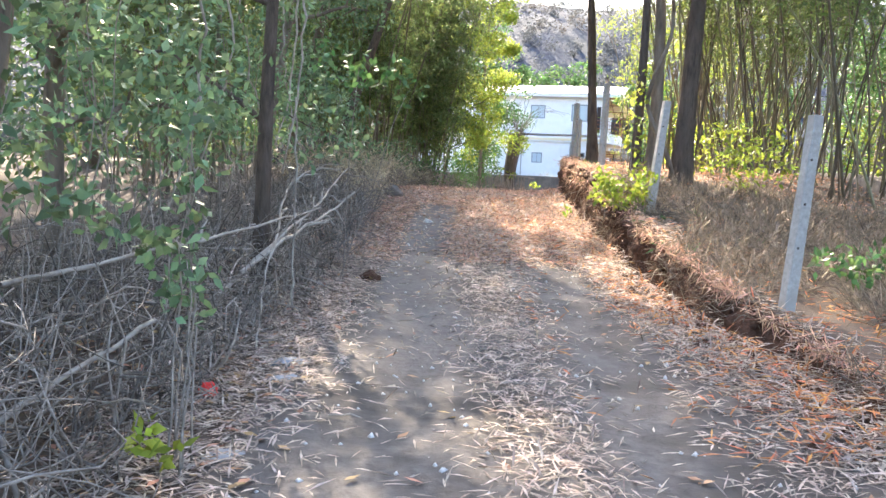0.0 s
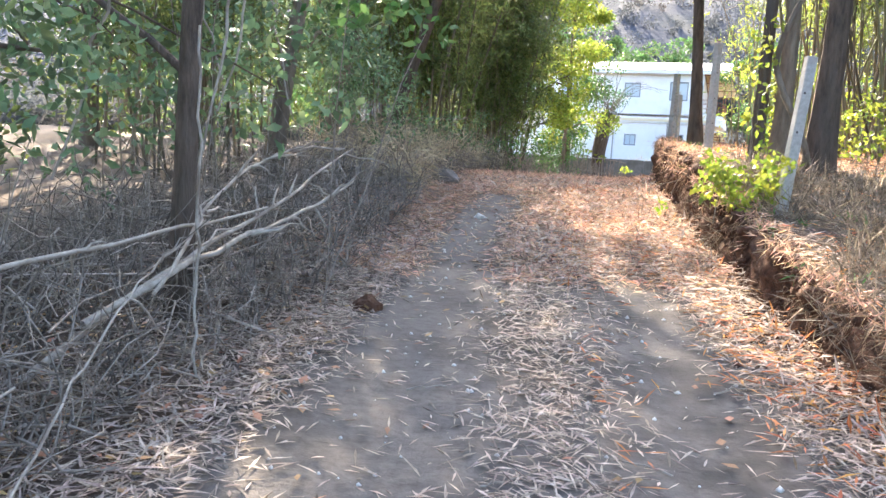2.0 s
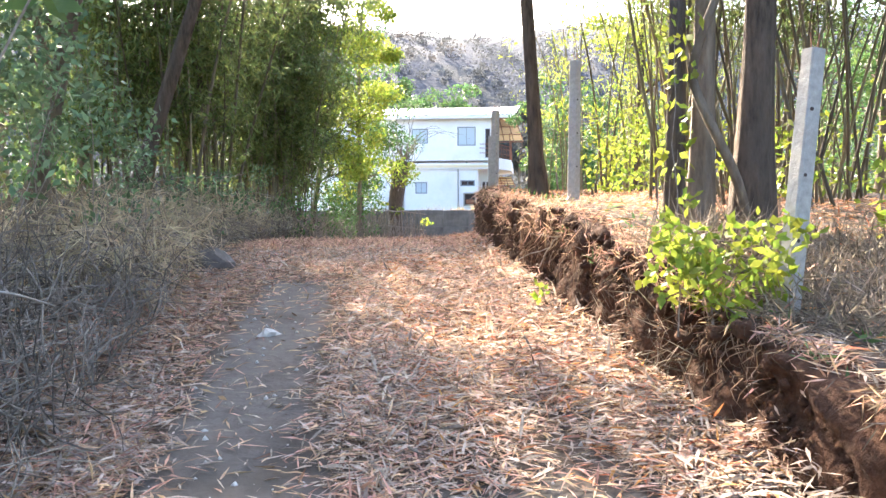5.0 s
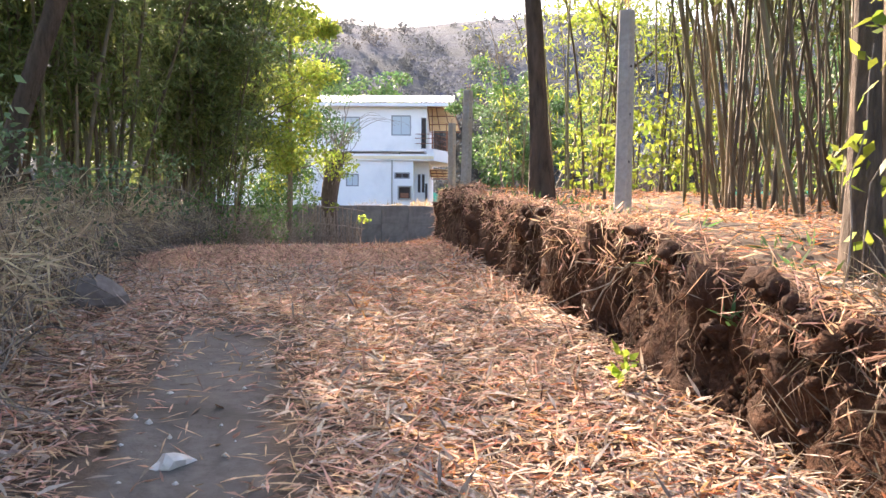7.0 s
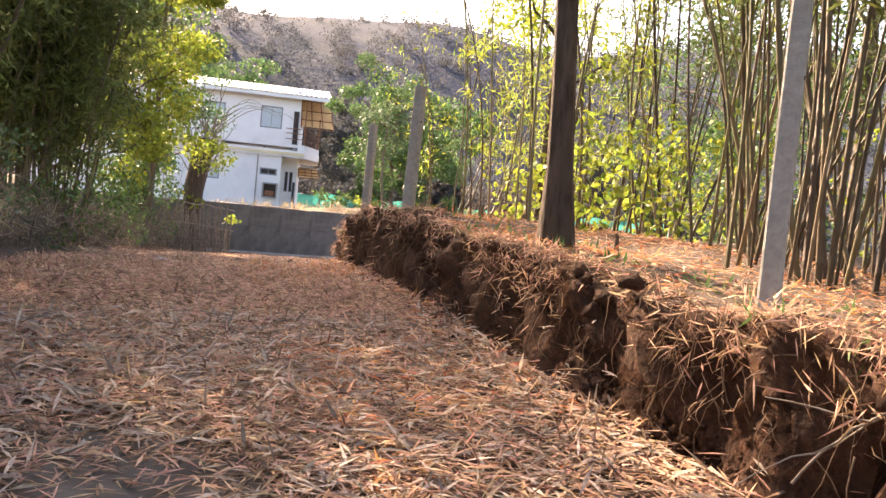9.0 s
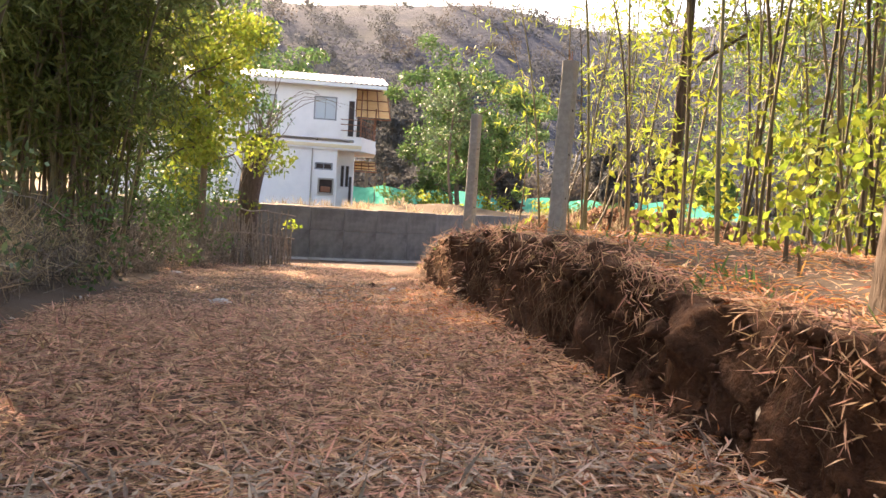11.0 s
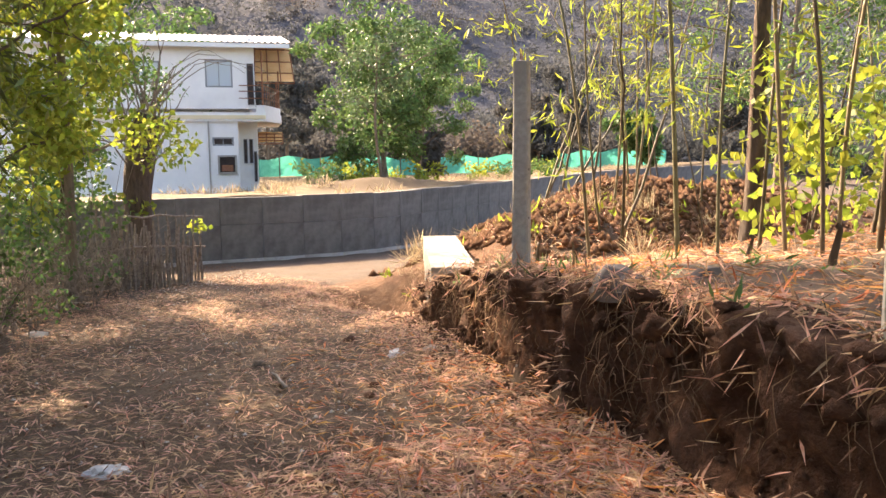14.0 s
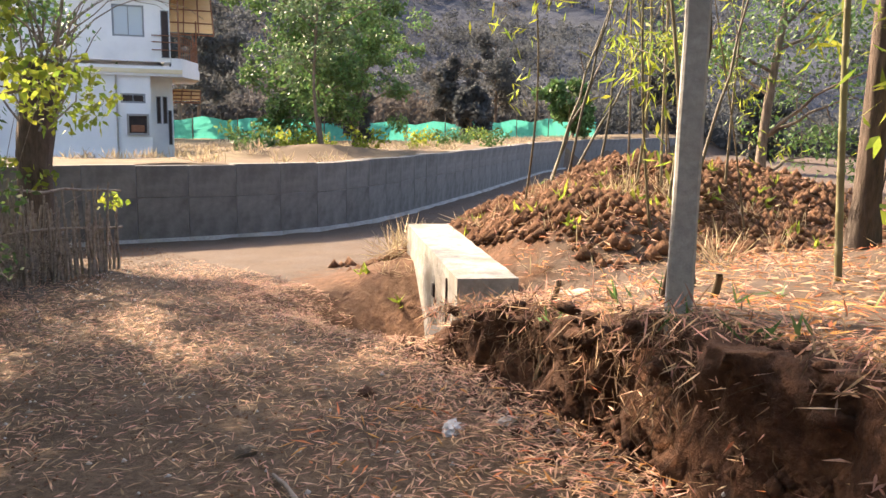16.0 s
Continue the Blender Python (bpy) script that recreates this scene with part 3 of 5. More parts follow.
    # awnings with rafters
    for u0, ua, ub, v0, v1, za, zb in ((0.93, 2.4, 2.85, -0.25, 4.2, 6.76, 5.72), (1.0, 2.1, 2.25, 2.2, 5.2, 3.2, 2.78)):
        def on(p, q, drop=0.0):
            return (u0 + (ua + (ub - ua) * q - u0) * p, v0 + (v1 - v0) * q, za + (zb - za) * q - drop)

        bm = bmesh.new()
        bm.faces.new([bm.verts.new(on(*c)) for c in ((0, 0), (1, 0), (1, 1), (0, 1))])
        bmesh.ops.solidify(bm, geom=bm.faces[:], thickness=0.012)
        aw = part("awning", bm, M["awn"], h, "translucent ochre awning sheet on rusty rafters")
        for k in range(4):
            place("rafter", raw_mesh("rafter", *tube([on(k / 3, 0, 0.05), on(k / 3, 0.5, 0.05), on(k / 3, 1, 0.05)], 0.028, 4)), M["brown"], aw)
            place("purlin", raw_mesh("purlin", *tube([on(0, k / 3, 0.09), on(0.5, k / 3, 0.09), on(1, k / 3, 0.09)], 0.028, 4)), M["brown"], aw)
    for u, v in ((1.2, 0.0), (2.0, 2.6), (2.0, 5.2)):
        place("awning_post", raw_mesh("awning_post", *tube([(u, v, 4.28), (u, v, 5.5), (u, v, 6.62 if u < 1.5 else 6.05)], 0.035, 6)), M["brown"], h)
    rl = empty("balcony_rail")
    rl.parent = h
    for z in (4.6, 4.9, 5.15):
        place("rail", raw_mesh("rail", *tube([(0.2, -0.07, z), (1.25, -0.07, z), (2.0, 2.6, z), (2.0, 7, z)], 0.02, 4)), M["brown"], rl)
    for k in range(22):
        t = k / 21 * 7.2
        u, v = (1.25 + 0.75 * t / 2.8, 2.67 * t / 2.8 - 0.07) if t < 2.8 else (2.0, t - 0.2)
        place("baluster", raw_mesh("baluster", *tube([(u, v, 4.28), (u, v, 4.7), (u, v, 5.15)], 0.014, 4)), M["brown"], rl)
    return h


def frame_bm(u0, u1, z0, z1, w, v0, v1):
    bm = bmesh.new()
    box_bm(bm, u0, u0 + w, v0, v1, z0, z1)
    box_bm(bm, u1 - w, u1, v0, v1, z0, z1)
    box_bm(bm, u0 + w, u1 - w, v0 + 0.002, v1 - 0.002, z0, z0 + w)
    box_bm(bm, u0 + w, u1 - w, v0 + 0.002, v1 - 0.002, z1 - w, z1)
    return bm


house()


# ---- green net fence ----
def net_fence():
    f = empty("net_fence", (0, 0, 0), "sagging turquoise shade-net fence on thin posts across the field", "fence")
    n = 60
    xs = np.linspace(8, 52, n)
    ys = 72 + 3 * np.sin(xs * 0.09)
    g = ground_z(xs, ys)
    top = 1.4 + 0.12 * np.sin(xs * 1.9) + 0.1 * fbm(xs, ys, 1.3)
    soup = Soup()
    V = []
    for k in range(n):
        for t in (0.05, 0.5, 1.0):
            V.append((xs[k], ys[k] + 0.15 * math.sin(xs[k] * 2.7 + t * 3), g[k] + top[k] * t))
    a, b = np.meshgrid(np.arange(n - 1), np.arange(2), indexing="ij")
    q = np.stack([a * 3 + b, (a + 1) * 3 + b, (a + 1) * 3 + b + 1, a * 3 + b + 1], -1).reshape(-1, 4)
    place("net", raw_mesh("net", np.array(V), q, True), M["net"], f, "turquoise shade net")
    for k in range(0, n, 4):
        place("post", raw_mesh("post", *tube([(xs[k], ys[k] - 0.2, g[k] - 0.1), (xs[k], ys[k] - 0.2, g[k] + 1), (xs[k], ys[k] - 0.2, g[k] + 2.0)], 0.04, 5)), M["bark2"], f)


net_fence()


# ---- concrete fence posts ----
def fence_post(x, y, z, height, lean_x, lean_y, turn, label, w=0.115):
    bm = bmesh.new()
    k = w / 2
    rings = []
    for q in range(9):
        t = q / 8
        s = k * (1.03 - 0.13 * t)
        rings.append([bm.verts.new((cx_ * s + random.uniform(-0.002, 0.002), cy_ * s + random.uniform(-0.002, 0.002), -0.25 + (height + 0.25) * t)) for cx_, cy_ in ((-0.8, -1), (0.8, -1), (1, -0.8), (1, 0.8), (0.8, 1), (-0.8, 1), (-1, 0.8), (-1, -0.8))])
    for a, b in zip(rings, rings[1:]):
        for q in range(8):
            bm.faces.new((a[q], a[(q + 1) % 8], b[(q + 1) % 8], b[q]))
    c = bm.verts.new((0, 0, height + 0.012))
    for q in range(8):
        bm.faces.new((rings[-1][q], rings[-1][(q + 1) % 8], c))
    p = empty("fence_post", (0, 0, 0), label, "fence post", "fence posts along the bank")
    part("shaft", bm, M["concrete"], p)
    sp = Soup()
    for dx in (-0.02, 0.025):
        sp.add(*tube([(dx, 0, height - 0.02), (dx * 1.2, 0.004, height + 0.05), (dx * 1.6, 0.01, height + 0.1)], 0.004, 4))
    place("rebar", sp.mesh("rebar"), M["brown"], p, "rusty wire ends")
    # dark discs stand for shaded wire holes; the shaft is not pierced
    for hz in (0.45, 0.85, 1.25):
        bm = bmesh.new()
        bmesh.ops.create_cone(bm, cap_ends=True, segments=8, radius1=0.012, radius2=0.012, depth=0.006, matrix=pose(-0.02, -k * 0.97, hz, 90, 0, 0))
        part("wire_hole", bm, M["dark"], p)
    p.matrix_basis = pose(x, y, z, lean_x, lean_y, turn)


fence_post(2.99, 6.0, -0.3, 1.65, 0, 4.5, 12, "grey concrete fence post leaning beside dry grass")
fence_post(2.96, 10.5, 0.28, 1.62, 1, 5.0, 8, "grey concrete fence post leaning beside a bright green bush")
fence_post(3.29, 15.3, 1.0, 1.72, 0, 0.6, 34, "tall square grey concrete fence post on the earth bank")
fence_post(3.87, 21.57, 1.22, 1.7, 0, 1.6, 36, "square grey concrete fence post on the earth bank", 0.135)
fence_post(4.71, 25.21, 1.04, 1.72, 0, 0.3, 40, "weathered square concrete fence post near the end of the bank", 0.135)


# ---- low block of pale concrete at the end of the bank ----
def culvert_wall():
    w = empty("culvert_wall", (0, 0, 0), "low thick pale concrete culvert wall beside a washed-out pit", "wall")
    a, b = Vector((5.51, 28.13, 0)), Vector((7.31, 31.54, 0))
    L = (b - a).length
    ang = math.degrees(math.atan2(b.y - a.y, b.x - a.x))
    bm = bmesh.new()
    nx, nz = 16, 7
    grid = {}
    for i_ in range(nx + 1):
        for k in range(nz + 1):
            for side in (0, 1):
                u = L * i_ / nx
                z = -1.15 + 1.82 * k / nz
                wv = 0.012 * noise.noise(Vector((u * 3, z * 3, side * 9)))
                grid[i_, k, side] = bm.verts.new((u, (0.0 if side == 0 else -0.56) + wv, z + (0.02 * noise.noise(Vector((u * 5, side * 3, 1))) if k == nz else 0)))
    for i_ in range(nx):
        for k in range(nz):
            bm.faces.new((grid[i_, k, 0], grid[i_, k + 1, 0], grid[i_ + 1, k + 1, 0], grid[i_ + 1, k, 0]))
            bm.faces.new((grid[i_, k, 1], grid[i_ + 1, k, 1], grid[i_ + 1, k + 1, 1], grid[i_, k + 1, 1]))
        bm.faces.new((grid[i_, nz, 0], grid[i_, nz, 1], grid[i_ + 1, nz, 1], grid[i_ + 1, nz, 0]))
    for k in range(nz):
        bm.faces.new((grid[0, k, 0], grid[0, k, 1], grid[0, k + 1, 1], grid[0, k + 1, 0]))
        bm.faces.new((grid[nx, k, 0], grid[nx, k + 1, 0], grid[nx, k + 1, 1], grid[nx, k, 1]))
    bmesh.ops.recalc_face_normals(bm, faces=bm.faces)
    part("wall_body", bm, M["pale"], w)
    # dark patch laid on the face for the shade of a drain hole
    block("drain_hole", (1.33, 1.43, -0.005, 0.016, 0.21, 0.34), M["dark"], w)
    block("joint", (0.53, 0.55, -0.005, 0.0165, -0.70, 0.57), M["dark"], w)
    w.matrix_basis = pose(a.x, a.y, 0, 0, 0, ang)


culvert_wall()


# ---- trees ----
def trunk_line(x, y, z, h, lean, wob, n=12, seed=0):
    t = np.linspace(0, 1, n)
    return np.stack([x + lean[0] * h * t ** 1.2 + wob * np.sin(t * 5 + seed), y + lean[1] * h * t + wob * np.cos(t * 4 + seed * 2), z - 0.15 + (h + 0.15) * t], 1)


def trunk_mesh(P, r0, r1, rng, sides=12):
    t = np.linspace(0, 1, len(P))
    R = r0 + (r1 - r0) * t + r0 * 0.55 * np.exp(-t * 22)
    V, F = tube(P, R, sides)
    ang = np.tile(np.arange(sides), len(P)) * 2.4
    lev = np.repeat(np.arange(len(P)), sides)
    c = np.repeat(P, sides, 0)
    V = c + (V - c) * (1 + 0.1 * np.sin(ang + lev * 0.35) + rng.normal(0, 0.035, len(V)))[:, None]
    return raw_mesh("trunk", V, F, True)


def tree(x, y, h, r0, lean, label, leafmat, crown, seed, per=220, leaf=(0.11, 0.06), z=None, wob=0.06, bark="bark", limbs=7, low=0.45, name="tree", group="", puff=1.0):
    """A tapered trunk with limbs and a crown of uneven clumps. crown: spread, lowest and highest part of the crown."""
    rng = np.random.default_rng(seed)
    z = gz(x, y) if z is None else z
    t = empty(name, (0, 0, 0), label, name.replace("_", " "), group)
    P = trunk_line(x, y, z, h, lean, wob, 14, seed)
    place("trunk", trunk_mesh(P, r0, r0 * 0.35, rng), M[bark], t)
    ends = []
    for k in range(limbs):
        sp = Soup()
        q = low + (0.97 - low) * (k + rng.uniform(0, 0.8)) / limbs
        i_ = min(int(q * 13), 12)
        a = P[i_]
        th = rng.uniform(0, 2 * math.pi)
        ln = crown[0] * rng.uniform(0.5, 1.0)
        b = a + np.array([math.cos(th) * ln, math.sin(th) * ln, ln * rng.uniform(0.15, 0.7)])
        line = bent(a, b, (0, 0, ln * 0.08), 7, 0.05, rng)
        sp.add(*tube(line, np.linspace(r0 * 0.38, 0.012, 7), 6))
        ends.append(b)
        for _ in range(3):
            s = line[rng.integers(2, 6)]
            e = s + rng.normal(0, 1, 3) * ln * 0.33 + np.array([0, 0, 0.12 * ln])
            sp.add(*tube(bent(s, e, (0, 0, 0), 5, 0.03, rng), np.linspace(r0 * 0.14, 0.006, 5), 4))
            ends.append(e)
        place("bough", sp.mesh("bough", True), M[bark], t)
    ends.append(P[-1])
    C, R = [], []
    for e in ends:
        C.append(e)
        R.append(crown[0] * rng.uniform(0.18, 0.42) * puff)
    pts = clumps(C, R, per, rng, 0.7)
    tagged(place("crown", raw_mesh("crown", *leaves(pts, leaf[0], leaf[1], rng, -0.25)), M[leafmat], t), kind="stuff")
    return t


tree(3.7, 17.95, 9.5, 0.112, (-0.1, 0.0), "dark straight tree trunk leaning over the earth bank", "bleaf", (2.2, 4, 9), 11, 200, (0.14, 0.04), 1.2, 0.05, "bark", 8, 0.5)
# these three crowns, above the view, are thickened to shade track and bank
tree(3.3, 12.6, 8.5, 0.08, (-0.02, 0.02), "slim dark tree trunk in a group of three on the bank", "bleaf", (2.2, 4, 8), 12, 380, (0.14, 0.04), 0.72, 0.07, "bark", 7, 0.5)
tree(3.55, 12.75, 9.0, 0.105, (-0.03, 0.02), "forked grey-brown tree trunk wound with a thick vine", "bleaf", (2.4, 4, 9), 13, 400, (0.14, 0.04), 0.8, 0.1, "bark2", 7, 0.5)
tree(4.06, 12.85, 10.5, 0.155, (0.07, 0.02), "thick dark tree trunk beside a concrete post", "bleaf", (2.6, 5, 10), 14, 420, (0.14, 0.04), 0.8, 0.05, "bark", 8, 0.5)
tree(-2.05, 7.0, 7.5, 0.08, (0.07, 0.0), "dark leaning tree trunk in dry undergrowth", "dleaf", (2.4, 3, 8), 15, 120, (0.12, 0.06), None, 0.08, "bark", 8, 0.3)
tree(-3.6, 6.0, 6.5, 0.1, (0.04, 0.03), "thin crooked tree in dry undergrowth beside the track", "dleaf", (2.0, 2, 7), 16, 110, (0.11, 0.055), None, 0.1, "bark2", 8, 0.25)
# crown spread and filled out above the view to shade the track
tree(-3.2, 13.4, 8.0, 0.13, (0.12, 0.0), "leafy tree in dry undergrowth beside the track", "dleaf", (2.8, 2, 8), 17, 240, (0.11, 0.055), None, 0.1, "bark2", 8, 0.25)
tree(-2.9, 3.2, 5.5, 0.09, (0.05, 0.02), "thin leafy tree beside the track", "dleaf", (1.8, 1, 6), 18, 100, (0.1, 0.055), None, 0.1, "bark2", 9, 0.22)
# lean and dense crown are added to keep sun off the track
tree(-3.6, 17.5, 9.0, 0.14, (0.24, 0.0), "leafy tree behind dry brush", "dleaf", (3.1, 2, 8), 19, 260, (0.11, 0.055), None, 0.1, "bark2", 9, 0.22)
tree(1.95, 33.26, 9.4, 0.078, (0.05, 0.0), "sunlit leafy green tree beside the bamboo clump", "yleaf", (1.9, 1.5, 7), 20, 330, (0.13, 0.07), None, 0.1, "bark2", 10, 0.22)
tree(-0.3, 36.59, 10.8, 0.168, (0.03, 0.0), "leafy green tree behind the bamboo clump", "gleaf", (2.6, 1.5, 8), 21, 400, (0.13, 0.07), None, 0.1, "bark2", 10, 0.2)
tree(15.0, 48.0, 6.0, 0.11, (-0.09, 0.0), "rounded green broad-leaved tree on the dry field", "gleaf", (3.1, 1, 6), 22, 200, (0.2, 0.09), None, 0.1, "bark2", 15, 0.22, puff=0.72)
tree(17.2, 49.5, 3.9, 0.1, (0.08, 0.0), "small green tree on the dry field", "gleaf", (2.1, 1, 4), 23, 160, (0.18, 0.08), None, 0.1, "bark2", 10, 0.25, puff=0.75)
for k, (x, y, h) in enumerate(((-6.5, 4, 8), (-8, 10, 9), (-6.8, 15, 8), (-7.5, 21, 9), (-4.4, 23.5, 8), (-6.5, 29, 9), (-9.5, 35, 9), (-3.5, 31.5, 8), (-12, 3, 10), (-13, 16, 10), (-12, 26, 10), (-6.5, -6, 8))):
    tree(x, y, h, 0.14, (0.03 * math.sin(k * 2), 0), "tall leafy tree in the thicket beside the track", "bleaf" if k % 2 else "gleaf", (2.6, 1, h), 40 + k, 120, (0.2, 0.09), None, 0.12, "bark2", 10, 0.15, group="thicket trees")
for k, (x, y, h) in enumerate(((11, 16, 8), (13, 22, 8), (12, 10, 9), (9, 5, 8), (16, 28, 8), (18, 17, 9), (20, 34, 7), (15, 4, 10), (24, 24, 9))):
    tree(x, y, h, 0.14, (0.03 * math.cos(k * 2), 0), "tall sunlit leafy tree behind the bamboo grove", "gleaf", (2.8, 1, h), 60 + k, 130, (0.16, 0.065), None, 0.12, "bark2", 10, 0.12, group="trees behind the grove")
for k, (x, y, h) in enumerate(((12, 66, 6), (21, 80, 9), (30, 78, 6), (36, 84, 10), (44, 78, 6), (52, 82, 9), (8, 84, 10), (0, 72, 9), (-8, 66, 9), (-14, 58, 9), (27, 66, 3), (36, 66, 3.2), (46, 66, 4), (60, 70, 8), (48, 52, 5), (16, 86, 11), (26, 90, 10))):
    tree(x, y, h, 0.16, (0.02, 0), "grey-green tree at the foot of the hill", "woods" if k % 3 else "gleaf", (h * 0.38, 1, h), 90 + k, 130, (0.42, 0.2), None, 0.12, "bark2", 9, 0.25, group="trees at the hill foot")


tree(0.3, 30.4, 7.6, 0.06, (0.2, -0.02), "sunlit leafy tree leaning out from the bamboo clump", "yleaf", (1.5, 1.5, 7), 26, 110, (0.13, 0.07), None, 0.1, "bark", 12, 0.24)


tree(2.6, 40.3, 7.6, 0.13, (0.02, 0.0), "dense leafy green tree behind the stick fence", "gleaf", (2.3, 1, 8), 32, 210, (0.15, 0.08), None, 0.1, "bark", 12, 0.16)
# added tree: its crown, out of view, blocks sun from the track
tree(-2.9, 20.4, 10.0, 0.14, (0.34, -0.02), "added leafy tree leaning over the track to shade it", "dleaf", (2.8, 5, 10), 25, 260, (0.12, 0.06), None, 0.1, "bark", 9, 0.55)
tree(13.1, 44.6, 4.6, 0.055, (-0.08, 0.0), "thin leaning sapling on the dry field behind the wall", "dleaf", (1.1, 1, 5), 28, 45, (0.16, 0.08), None, 0.12, "bark2", 7, 0.5)
tree(9.07, 26.3, 8.0, 0.12, (0.01, 0.02), "grey-brown tree trunk among thin bamboo culms", "yleaf", (2.0, 3, 8), 29, 90, (0.15, 0.07), None, 0.06, "bark", 8, 0.4)


# ---- pollard stump with shoots and climbing leaves ----
def pollard():
    rng = np.random.default_rng(31)
    x, y = 3.91, 38.06
    z = gz(x, y)
    t = empty("pollard_tree", (0, 0, 0), "dead knotty pollarded trunk with thin bare shoots", "tree")
    P = trunk_line(x, y, z, 3.4, (0.08, 0), 0.1, 12, 2)
    place("trunk", trunk_mesh(P, 0.26, 0.3, rng, 14), M["bark"], t)
    tips = []
    for k in range(34):
        a = P[rng.integers(6, 12)] + rng.normal(0, 0.12, 3)
        th = rng.uniform(0, 2 * math.pi)
        b = a + np.array([math.cos(th) * rng.uniform(0.3, 1.3), math.sin(th) * 0.6, rng.uniform(0.7, 2.6)])
        ln = bent(a, b, (rng.normal(0, 0.15), 0, 0.15), 7, 0.04, rng)
        place("shoot", raw_mesh("shoot", *tube(ln, np.linspace(0.025, 0.006, 7), 4)), M["twig"], t)
        tips += [ln[4], ln[5], ln[6]]
    for k in range(5):
        a = P[11] + rng.normal(0, 0.08, 3)
        place("shoot", raw_mesh("shoot", *tube(bent(a, a + np.array([rng.uniform(1.2, 2.6), -0.2, rng.uniform(0.2, 1.6)]), (0, 0, 0.6), 9, 0.03, rng), np.linspace(0.016, 0.005, 9), 4)), M["twig"], t)
    pts = clumps(tips[::4], [0.2] * len(tips[::4]), 5, rng)
    place("leaves", raw_mesh("leaves", *leaves(pts, 0.11, 0.075, rng, -0.3)), M["gleaf"], t)
    pts = clumps([(x - 1.0, y - 0.6, z + 2.3), (x - 0.7, y - 0.5, z + 1.7), (x - 1.4, y - 0.5, z + 2.0), (x + 0.1, y - 0.3, z + 1.4), (x + 1.2, y - 0.3, z + 0.9), (x + 0.6, y, z + 3.2)], [0.45, 0.4, 0.4, 0.3, 0.3, 0.3], 22, rng)
    place("creeper", raw_mesh("creeper", *leaves(pts, 0.15, 0.11, rng, -0.4)), M["yleaf"], t, "bright green climbing leaves")


pollard()


# ---- stick fence and brush at the bend ----
def stick_fence():
    rng = np.random.default_rng(33)
    f = empty("stick_fence", (0, 0, 0), "rough fence of dry brown sticks and brushwood", "fence")
    for k in range(46):
        t = k / 45
        x, y = bend(2.5 + 1.75 * t + rng.normal(0, 0.05), 31.6 + 1.6 * t + rng.normal(0, 0.08))
        z = gz(x, y)
        h = rng.uniform(0.75, 1.5)
        place("stick", raw_mesh("stick", *tube(bent((x, y, z - 0.1), (x + rng.normal(0, 0.08), y, z + h), (0, 0, 0), 5, 0.015, rng), np.linspace(0.028, 0.018, 5), 5)), M["twig"], f)
    for h in (0.6, 1.2):
        place("cross_stick", raw_mesh("cross_stick", *tube(bent((2.47, 34.39, gz(2.47, 34.39) + h), (4.91, 36.46, gz(4.91, 36.46) + h + 0.1), (0, 0, 0.05), 8, 0.03, rng), 0.02, 5)), M["twig"], f)


stick_fence()


# ---- bamboo ----
def culm_mesh(h, r, arch, seed):
    rng = np.random.default_rng(seed)
    zs, rs = [], []
    z, gap = -0.1, 0.3
    while z < h:
        rr = r * (1 - 0.75 * max(z, 0) / h)
        zs += [z, z + 0.012, z + 0.03]
        rs += [rr, rr * 1.16, rr]
        z += gap * rng.uniform(0.85, 1.15)
    zs, rs = np.array(zs), np.array(rs)
    t = np.clip(zs / h, 0, 1)
    th = rng.uniform(0, 6.28)
    bend = arch * h * t ** 2.4
    P = np.stack([np.cos(th) * bend + 0.03 * np.sin(t * 7 + seed), np.sin(th) * bend + 0.03 * np.cos(t * 6), zs - 0.25 * arch * h * t ** 4], 1)
    return raw_mesh("culm", *tube(P, rs, 6), True), P


CULMS = [culm_mesh(h, r, a, 200 + k) for k, (h, r, a) in enumerate(((8.5, 0.025, 0.22), (9.5, 0.029, 0.28), (7.5, 0.02, 0.18), (8, 0.023, 0.3), (6.5, 0.018, 0.12), (9, 0.027, 0.15)))]


